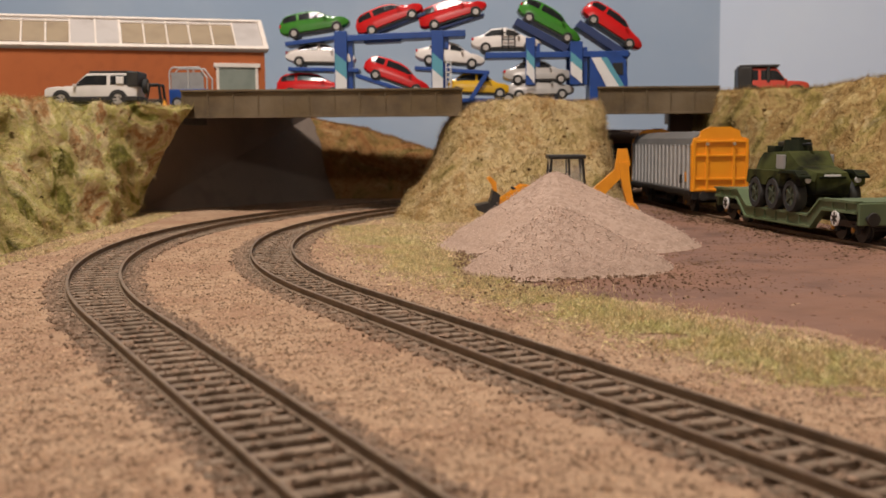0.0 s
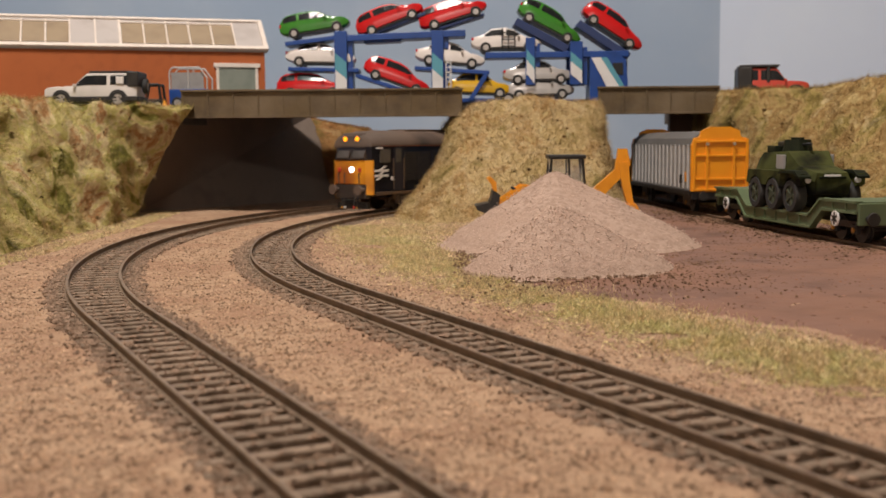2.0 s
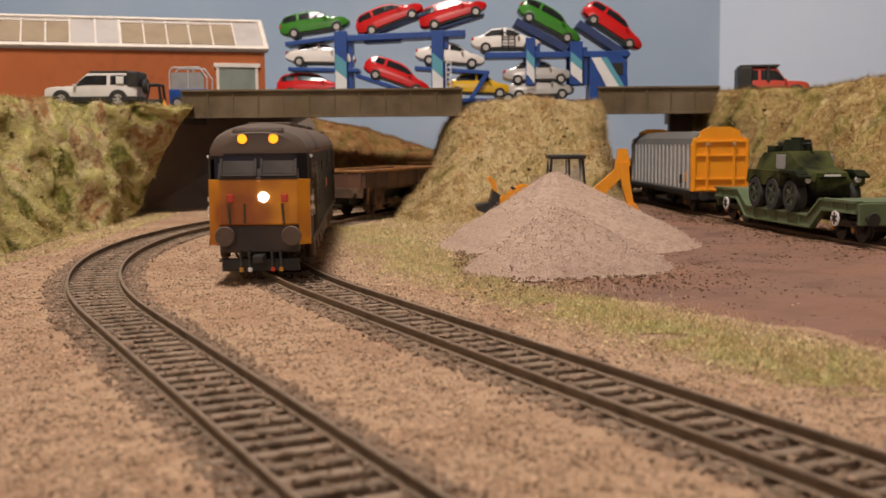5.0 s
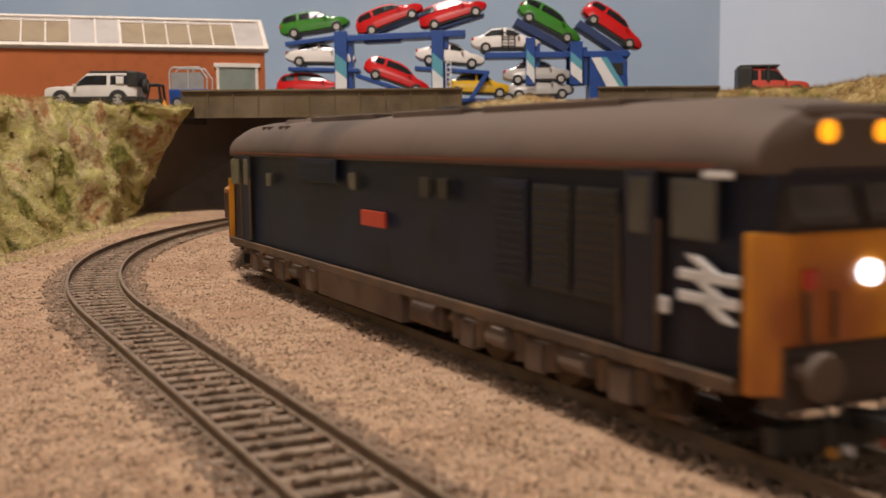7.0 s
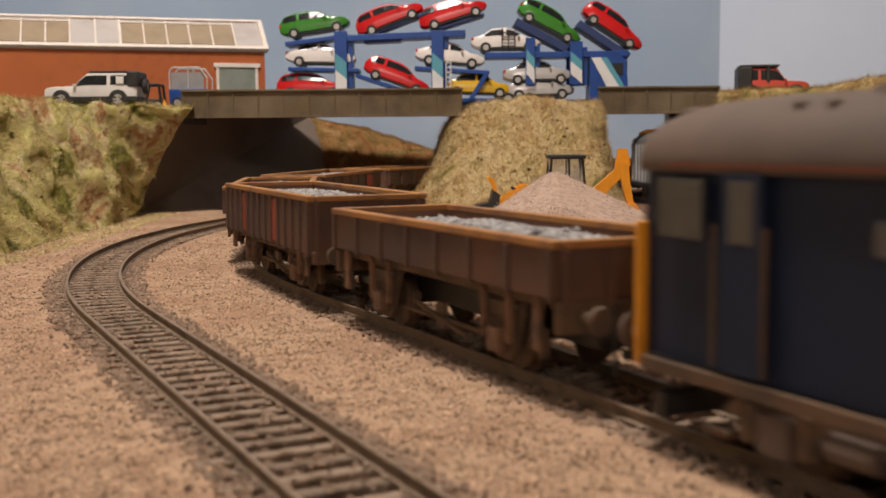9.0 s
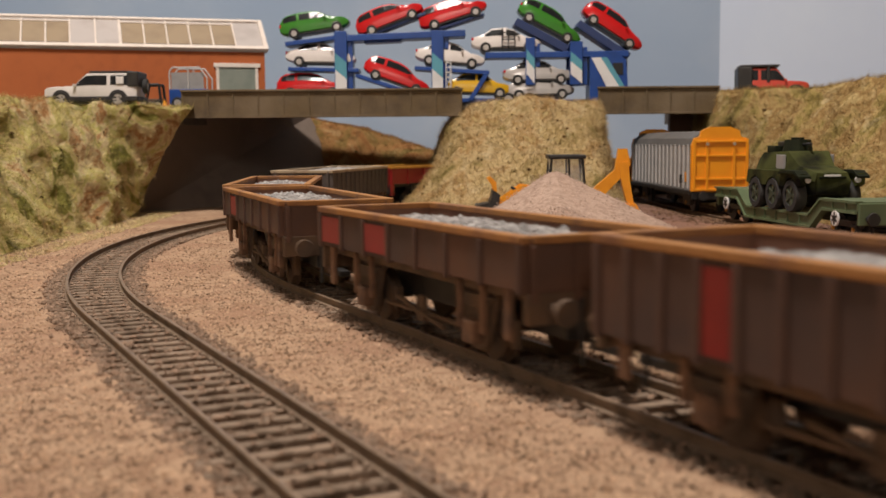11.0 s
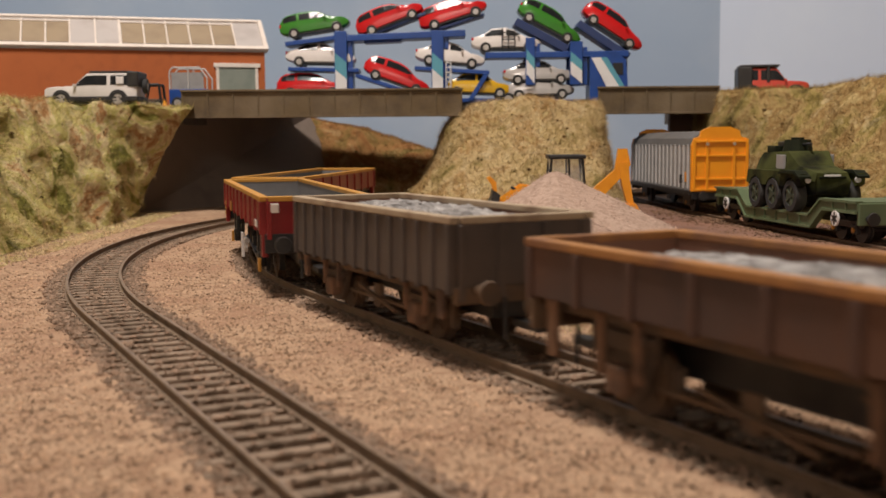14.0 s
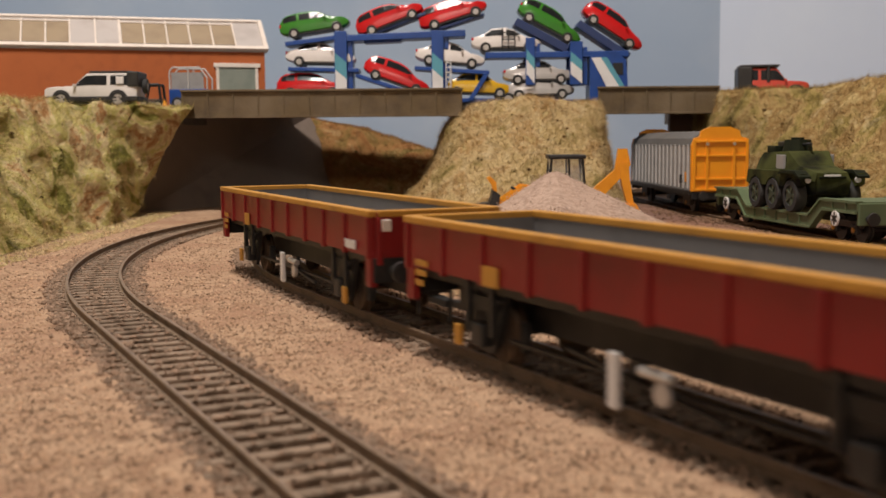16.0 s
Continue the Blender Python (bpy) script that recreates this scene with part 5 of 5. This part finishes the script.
        for d in (1, -1):
            plate("cab_door", *sorted((d * 105, d * 113)), 13.5, 41, LOCOBLUE, .18, "cab door")
            plate("door_window", *sorted((d * 106.5, d * 111.5)), 31.5, 40, CABGLASS, .3, "dull door window")
            plate("cab_side_window", *sorted((d * 117, d * 127)), 31.5, 40, CABGLASS, .3, "dull cab side window")
            for x in (104, 114.2):
                part("handrail", cylm((d * x, y * 1.02, 14), (d * x, y * 1.02, 34), .35, seg=6), GRIME, t, "thin cab door handrail")
        # arrows emblem as plain bars
        for z in (22.4, 25.6):
            plate("emblem_bar", 119.0, 131.8, z, z + 1.5, WHITE, .32, "white emblem bar")
        for xa, za, xb, zb in ((120.6, 29.2, 125.8, 26.6), (121.8, 26.2, 127.0, 23.2), (123.6, 23.0, 128.8, 20.4)):
            bm = bmesh.new()
            prism(bm, [(xa, za), (xa + 2.6, za), (xb + 2.6, zb), (xb, zb)], y - .32, y + .32, "y")
            part("emblem_bar", bm, WHITE, t, "white slanting emblem bar")
        plate("data_panel", 113.5, 116.5, 20, 22.4, WHITE, .3, "pale data panel")
        # white bar stands in for a bluish reflection at the cab window top
        plate("number_bar", 124, 130, 40.3, 41.3, WHITE, .3, "pale bar painted as a reflection above the cab window")
        part("skirt", boxm(-hl + 4, hl - 4, y * .985 - .5, y * .985 + .5, 10.6, 12.8, bev=.2), GRIME, t, "grimy lower body edge")
        part("fuel_tank", boxm(-44, 14, s * 13.2 - 3, s * 13.2 + 3, 3.2, 11.2, bev=.6), GRIMEPALE, t, "dusty brown underframe tank")
        part("battery_box", boxm(16, 34, s * 12 - 3, s * 12 + 3, 4.2, 11, bev=.6), GRIME, t)
        part("air_cylinder", cylm((20, s * 14, 7.5), (32, s * 14, 7.5), 2.6, seg=14), GRIMEPALE, t)
    # bogies
    for d in (1, -1):
        c = d * 76
        fr = part("bogie_frame", boxm(c - 37, c + 37, -10.5, 10.5, 8.4, 11.3, bev=.4), BLACK, t, "black bogie centre")
        for s in (-1, 1):
            bm = bmesh.new()
            prism(bm, [(c - 38, 7.8), (c - 35, 10.4), (c + 35, 10.4), (c + 38, 7.8), (c + 30, 6.6), (c + 14, 7.6), (c - 14, 7.6), (c - 30, 6.6)], s * 14.6 - .9, s * 14.6 + .9, "y")
            sf = part("bogie_side", bm, GRIME, t, "brown grimy bogie side frame")
            for k in (-27, 0, 27):
                part("axle_box", boxm(c + k - 3, c + k + 3, s * 15.6 - 1.4, s * 15.6 + 1.4, 3.4, 9.2, bev=.6), GRIMEPALE, sf)
                for q in (-5.4, 5.4):
                    part("coil_spring", cylm((c + k + q, s * 15.4, 4.6), (c + k + q, s * 15.4, 10), 1.6, seg=10), GRIME, sf)
            for k in (-13.5, 13.5):
                part("brake_cylinder", cylm((c + k - 4, s * 15.6, 7.4), (c + k + 4, s * 15.6, 7.4), 1.9, seg=12), GRIMEPALE, sf)
            part("sand_pipe", cylm((c + 36, s * 12.6, 9), (c + 33, s * 9, 1.2), .5, seg=6), GRIME, sf)
            part("step", boxm(c + d * 40 - 3, c + d * 40 + 3, s * 14.5 - 1.5, s * 14.5 + 1.5, 3.5, 4.3), GRIME, sf)
        for k in (-27, 0, 27):
            axle(t, c + k, 6.9)
    # roof gear
    bm = bmesh.new()
    cyl(bm, (-92, 0, 50.8), (-92, 0, 52.6), 9, 8, seg=24)
    part("roof_fan", bm, LOCOROOF, t, "round roof fan cover")
    for x0, x1 in ((-70, -20), (-8, 30), (40, 90)):
        part("roof_panel", boxm(x0, x1, -8, 8, 51.0, 52.9, bev=.3), LOCOROOF, t)
    for x in (-104, -98, -86, -80):
        part("roof_rib", boxm(x - .5, x + .5, -13, 13, 47, 50.6, bev=.2), LOCOROOF, t)
    part("exhaust_port", boxm(6, 14, -3, 3, 52.2, 53.8, bev=.4), BLACK, t)
    return t


# ---- static wagons on the siding ----
def siding_pose(s):
    p, h = SIDING.at(s)
    return mpose(p.x, p.y, 0, 0, 0, math.degrees(h) + 180)


def van():
    t = thing("sliding_wall_van", siding_pose(199), "grey ribbed railway van with bright orange end on the siding", "railway wagon", "wagons on the siding")
    hl, hw = 80.0, 17.0
    prof = [(-hw, 14), (-hw, 41), (-hw + 1.5, 45), (-10, 48.5), (0, 49.4), (10, 48.5), (hw - 1.5, 45), (hw, 41), (hw, 14)]
    bm = bmesh.new()
    prism(bm, prof, -hl, hl - 3, "x")
    part("body", bm, VANGREY, t, "grey van body")
    bm = bmesh.new()
    prism(bm, [(-hw - .3, 41), (-hw + 1.3, 45.3), (-10, 49), (0, 49.9), (10, 49), (hw - 1.3, 45.3), (hw + .3, 41), (hw - 2, 41.2), (0, 46), (-hw + 2, 41.2)], -hl, hl - 3.2, "x")
    part("roof", bm, VANROOF, t, "dark grey curved roof")
    for s in (-1, 1):
        rb = None
        for i in range(16):
            x = -hl + 3 + i * 9.9
            if rb is None:
                rb = part("rib", boxm(-1.0, 1.0, -.5, .5, 15, 41.5, bev=.2), VANRIB, t, "pale vertical rib", at=mpose(x, s * (hw + .3), 0))
            else:
                share("rib", rb, t, mpose(x, s * (hw + .3), 0))
        part("solebar", boxm(-hl, hl - 2, s * hw - 1.5, s * hw + .2, 11.5, 14, bev=.2), BLACK, t, "black solebar")
        part("data_panel", boxm(hl - 26, hl - 21, s * (hw + .5) - .2, s * (hw + .5) + .2, 18, 23), BLACK, t)
        part("orange_label", boxm(hl - 14, hl - 10, s * (hw + .5) - .2, s * (hw + .5) + .2, 19, 25), ORANGE, t)
    for d in (1, -1):
        e = bmesh.new()
        prism(e, [(-hw - .5, 13.4), (-hw - .5, 41), (-hw + 1.2, 45.5), (-12.5, 46.3), (-11.5, 50), (-6, 52.2), (6, 52.2), (11.5, 50), (12.5, 46.3), (hw - 1.2, 45.5), (hw + .5, 41), (hw + .5, 13.4)], d * hl - 2.6, d * hl + 0.4, "x")
        en = part("end", e, ORANGE, t, "bright orange pressed end")
        for y in (-hw + 1, -8.2, 8.2, hw - 1):
            part("end_post", boxm(d * (hl + .9) - .7, d * (hl + .9) + .7, y - .8, y + .8, 14, 45, bev=.2), ORANGE, en)
        for z in (14.6, 21, 35, 43.5):
            part("end_rail", boxm(d * (hl + .9) - .6, d * (hl + .9) + .6, -hw + .5, hw - .5, z - .7, z + .7, bev=.2), ORANGE, en)
        for y in (-8.2, 8.2):
            part("lamp", cylm((d * (hl + 1.2), y, 42), (d * (hl + 2.2), y, 42), 1.0, seg=12), PALERIM, en, "dull pale lamp")
        part("headstock", boxm(d * hl - 2, d * hl + .3, -hw, hw, 8.8, 13.2, bev=.3), BLACK, t)
        buffers(t, d * hl, 11, d, 3.0, 11.4, BLACK)
    for x in (-56, 56):
        axle_static(t, x)
        for s in (-1, 1):
            part("axle_guard", boxm(x - 8, x + 8, s * 12.5 - 1, s * 12.5 + 1, 4.5, 12, bev=.5), BLACK, t)
            part("yellow_dot", cylm((x, s * 13.6, 6), (x, s * 14.1, 6), 1.1, seg=10), GOLD, t, "yellow axle end")
    part("underframe", boxm(-hl + 4, hl - 4, -8, 8, 8, 13), BLACK, t)


def axle_static(parent, x, r=6.3):
    bm = bmesh.new()
    for s in (-1, 1):
        cyl(bm, (0, s * 7.2, 0), (0, s * 8.0, 0), r + 0.7, seg=18)
        cyl(bm, (0, s * 8.0, 0), (0, s * 9.6, 0), r, seg=18)
    cyl(bm, (0, -10, 0), (0, 10, 0), 1.0, seg=8)
    return part("wheelset", bm, BLACK, parent, at=mpose(x, 0, r))


van()


def well_wagon():
    t = thing("well_wagon", siding_pose(0), "pale army-green low well wagon on the siding", "railway wagon", "wagons on the siding")
    hl, hw = 79.0, 15.5
    top = [(-hl, 18), (-hl + 32, 18), (-hl + 44, 10), (hl - 44, 10), (hl - 32, 18), (hl, 18)]
    bot = [(hl, 13.5), (hl - 30, 13.5), (hl - 42, 4.5), (-hl + 42, 4.5), (-hl + 30, 13.5), (-hl, 13.5)]
    for s in (-1, 1):
        bm = bmesh.new()
        prism(bm, top + bot, s * hw - .8, s * hw + .8, "y")
        b = part("side_beam", bm, FLATGREEN, t, "cranked green side beam")
        bm = bmesh.new()
        prism(bm, [(x, z + .5) for x, z in top] + [(x, z - .6) for x, z in top[::-1]], s * hw - 1.8, s * hw + 1.8, "y")
        part("flange", bm, FLATGREEN, b)
        bm = bmesh.new()
        prism(bm, [(x, z + .6) for x, z in bot[::-1]] + [(x, z - .5) for x, z in bot], s * hw - 1.6, s * hw + 1.6, "y")
        part("flange", bm, FLATGREEN, b)
        for x in (-26, -13, 0, 13, 26, -70, -58, 58, 70):
            z0, z1 = (4.6, 9.8) if abs(x) < 34 else (13.5, 18)
            part("gusset", boxm(x - .4, x + .4, s * hw - 1.4, s * hw + 1.4, z0, z1), FLATGREEN, b)
    part("well_deck", boxm(-hl + 45, hl - 45, -hw + .8, hw - .8, 8.8, 10), PALEDECK, t, "worn timber deck in the well")
    for s in (-1, 1):
        part("end_deck", boxm(*sorted((s * (hl - 32), s * hl)), -hw + .8, hw - .8, 16.6, 18.1), FLATGREEN, t, "green raised end deck")
        bm = bmesh.new()
        a = [(s * (hl - 45), 10), (s * (hl - 32), 18.1), (s * (hl - 32), 17), (s * (hl - 45), 8.8)]
        prism(bm, a, -hw + .8, hw - .8, "y")
        part("sloping_deck", bm, FLATGREEN, t)
        part("headstock", boxm(*sorted((s * (hl - 1.5), s * (hl + .8))), -hw, hw, 8, 17.6, bev=.4), FLATGREEN, t)
        buffers(t, s * hl, 11, s, 3.0, 11.4, BLACK)
        c = s * (hl - 17)
        part("bogie_frame", boxm(c - 15, c + 15, -9, 9, 7, 11, bev=.5), BLACK, t)
        for k in (-9, 9):
            axle_static(t, c + k, 5.8)
            for q in (-1, 1):
                part("axle_box", boxm(c + k - 2.2, c + k + 2.2, q * 12 - 1.2, q * 12 + 1.2, 3.8, 8.2, bev=.5), BLACK, t)
                part("yellow_dot", cylm((c + k, q * 13.2, 5.6), (c + k, q * 13.8, 5.6), 1.1, seg=10), GOLD, t, "yellow axle end")
        for q in (-1, 1):
            part("bogie_side", boxm(c - 14, c + 14, q * 11.4 - .8, q * 11.4 + .8, 6.4, 9.6, bev=.4), BLACK, t)
            hwl = part("handwheel", cylm((c, q * 16.8, 10.2), (c, q * 17.6, 10.2), 3.4, seg=20), WHITE, t, "white spoked handwheel")
            for k in range(3):
                part("spoke_gap", boxm(-.45, .45, q * 17.7 - .1, q * 17.7 + .1, -2.7, 2.7), BLACK, hwl, at=mpose(c, 0, 10.2, 0, k * 60, 0))


well_wagon()


def armoured_car():
    p, h = SIDING.at(1)
    t = thing("armoured_car", mpose(p.x - 2.5, p.y, 10.0, 0, 0, math.degrees(h) + 180), "six-wheeled camouflaged armoured carrier on the well wagon", "military vehicle")
    hull = bmesh.new()
    loft(hull, [[(-30, -9, 9), (-30, -12.5, 16), (-29, -9.5, 25), (-29, 9.5, 25), (-30, 12.5, 16), (-30, 9, 9)],
                [(-24, -10, 7), (-24, -14, 16), (-23, -10, 28), (-23, 10, 28), (-24, 14, 16), (-24, 10, 7)],
                [(6, -10, 7), (6, -14, 16), (6, -10.5, 29), (6, 10.5, 29), (6, 14, 16), (6, 10, 7)],
                [(13, -10, 7), (13, -13, 16), (15, -9, 22), (15, 9, 22), (13, 13, 16), (13, 10, 7)],
                [(31, -8, 9), (32, -9, 15), (31, -7.5, 19), (31, 7.5, 19), (32, 9, 15), (31, 8, 9)]])
    part("hull", hull, CAMO, t, "green and black camouflaged sloping hull")
    for s in (-1, 1):
        # side skirt, scalloped over the wheels
        edge = [(-31, 13.0)]
        for x in (-20, 0.5, 20.5):
            edge += [(x + 8.6 * math.cos(radians(a)), 8.0 + 8.6 * math.sin(radians(a))) for a in (150, 120, 90, 60, 30)]
        edge += [(31.5, 13.5)]
        bm = bmesh.new()
        prism(bm, edge + [(31.5, 18.6), (14, 19.6), (-29, 19.6)], s * 14.4 - 1.6, s * 14.4 + 1.6, "y")
        part("side_skirt", bm, CAMO, t, "camouflaged side skirt arched over the wheels")
    tur = bmesh.new()
    cyl(tur, (-6, 0, 28.5), (-6, 0, 34.5), 7.6, 6.4, seg=10)
    tu = part("turret", tur, ARMY, t, "dark green turret")
    part("gun", cylm((-1, 0, 32), (9, 0, 32.4), .7, seg=8), BLACK, tu)
    part("hatch", cylm((-6, 0, 34.4), (-6, 0, 35.6), 3.2, seg=12), ARMY, tu)
    part("rear_hatch", boxm(-24, -14, -8, 8, 28, 31.5, bev=.6), ARMY, t)
    for s in (-1, 1):
        for x in (-20, 0.5, 20.5):
            add_wheel(t, x, s * 13.4, 8.0, 8.0, 5.4, WHEELGREEN)
        fe = bmesh.new()
        prism(fe, [(10, 18.2), (13, 20.0), (28, 20.0), (33, 17.4), (33, 16.4), (27.5, 18.6), (13.5, 18.6)], s * 14.6 - 3, s * 14.6 + 3, "y")
        part("mudguard", fe, ARMY, t)
        part("headlamp", cylm((31, s * 12.4, 15.6), (32.2, s * 12.4, 15.6), 1.4, seg=14), VANRIB, t, "round headlamp")
        part("side_lamp", cylm((29.6, s * 14.6, 17), (30.4, s * 14.6, 17), .8, seg=10), ORANGE, t, "amber side lamp")
        part("side_hatch", boxm(-2, 7, s * 12.4 - .6, s * 12.4 + .6, 20.2, 27.2, bev=.3), VANGREY, t, "pale grey patch on the hull side")
    part("front_plate", boxm(30.6, 31.6, -4, 4, 16.6, 18.2, bev=.1), WHITE, t, "small white plate")
    part("louvre", boxm(16, 29, -6.5, 6.5, 21.0, 22.0, bev=.2, m=Matrix.Rotation(radians(9), 4, "Y")), ARMY, t)
    part("stowage", boxm(-18, -10, -5, 5, 31, 33.5, bev=.5), BLACK, t)


armoured_car()

# ---- the passing train ----
TRAIN = [(locomotive(), 0.0, 273.0, 76.0)]


def add_wagon(t, front, length, pivot):
    TRAIN.append((t, front, length, pivot))


RED = mat("dull_red_panel", (0.30, 0.03, 0.028), 0.6, color2=(0.22, 0.025, 0.024), scale=70, big=(0.25, 0.04, 0.03), big_scale=30)
add_wagon(open_wagon("rust-brown open wagon with orange rim and grey stone load", 110, RUST, RUSTIN, RUSTRIM, 4.6, 27.6, 7, GRIME), 293, 112, 36)
add_wagon(open_wagon("tall ribbed rust-red open wagon loaded with grey stone", 112, RUST, RUSTIN, RUSTRIM, 4.6, 30, 13, GRIME, ((8, MAROON), (3, MAROON)), z0=14.6), 419, 114, 36)
add_wagon(open_wagon("brown open wagon with red side panels and stone load", 110, RUST, RUSTIN, RUSTRIM, 4.6, 27.6, 7, GRIME, ((0, RED), (2, RED))), 555, 112, 36)
add_wagon(open_wagon("rusty open wagon with one red panel and stone load", 109, RUST, RUSTIN, RUSTRIM, 4.6, 27.6, 7, GRIME, ((1, RED),)), 694, 111, 36)
add_wagon(open_wagon("plain rusty brown open wagon with stone load", 109, RUST, RUSTIN, RUSTRIM, 4.6, 27.6, 7, GRIME), 822, 111, 36)
add_wagon(open_wagon("grey-brown ribbed open wagon with pale rim and stone load", 102, GREYRUST, RUSTIN, PALERIM, 5.6, 29.4, 13, GRIME, z0=14.6), 963, 104, 35)
w = open_wagon("clean maroon open wagon with gold rim, empty", 163, MAROON, GREYIN, GOLD, 0, 28.4, 9, BLACK, corner=MAROON)
maroon_extras(w, 163, 28.4)
add_wagon(w, 1083, 165, 54)
w = open_wagon("clean maroon open wagon with gold rim at the train's end, empty", 163, MAROON, GREYIN, GOLD, 0, 28.4, 9, BLACK, corner=MAROON)
maroon_extras(w, 163, 28.4)
add_wagon(w, 1265, 165, 54)

# distance along the track of the locomotive's nose, by time
RUN = [(0.0, 588.0), (1.5, 427.0), (2.5, 319.0), (3.5, 211.0), (4.2, 133.0), (6.3, -122.0), (6.5, -147.0), (7.0, -209.0), (9.0, -450.0), (11.3, -739.0), (12.3, -865.0), (13.0, -952.0), (14.45, -1137.5), (16.0, -1340.0)]


def run_at(t):
    k = max(0, min(len(RUN) - 2, sum(1 for q in RUN if q[0] <= t) - 1))

    def slope(i):
        if i == 0:
            return (RUN[1][1] - RUN[0][1]) / (RUN[1][0] - RUN[0][0])
        if i == len(RUN) - 1:
            return (RUN[-1][1] - RUN[-2][1]) / (RUN[-1][0] - RUN[-2][0])
        return (RUN[i + 1][1] - RUN[i - 1][1]) / (RUN[i + 1][0] - RUN[i - 1][0])
    (t0, a), (t1, b) = RUN[k], RUN[k + 1]
    h = t1 - t0
    u = (t - t0) / h
    return (2 * u ** 3 - 3 * u ** 2 + 1) * a + (u ** 3 - 2 * u ** 2 + u) * h * slope(k) + (-2 * u ** 3 + 3 * u ** 2) * b + (u ** 3 - u ** 2) * h * slope(k + 1)


def motions():
    for t, front, length, pivot in TRAIN:
        rows = []
        for k in range(81):
            time = k * 0.2
            mid = run_at(time) + front + length / 2
            a, _ = RIGHT.at(mid - pivot)
            b, _ = RIGHT.at(mid + pivot)
            m = (a + b) / 2
            rows.append((time, mpose(m.x, m.y, 0, 0, 0, math.degrees(math.atan2(a.y - b.y, a.x - b.x)))))
        walk(t, rows)
    for o, x, r in AXLES:
        rows = []
        for k in range(241):
            time = k * 16.0 / 240
            rows.append((time, mpose(x, 0, r, 0, math.degrees((588.0 - run_at(time)) / r), 0)))
        walk(o, rows)


motions()
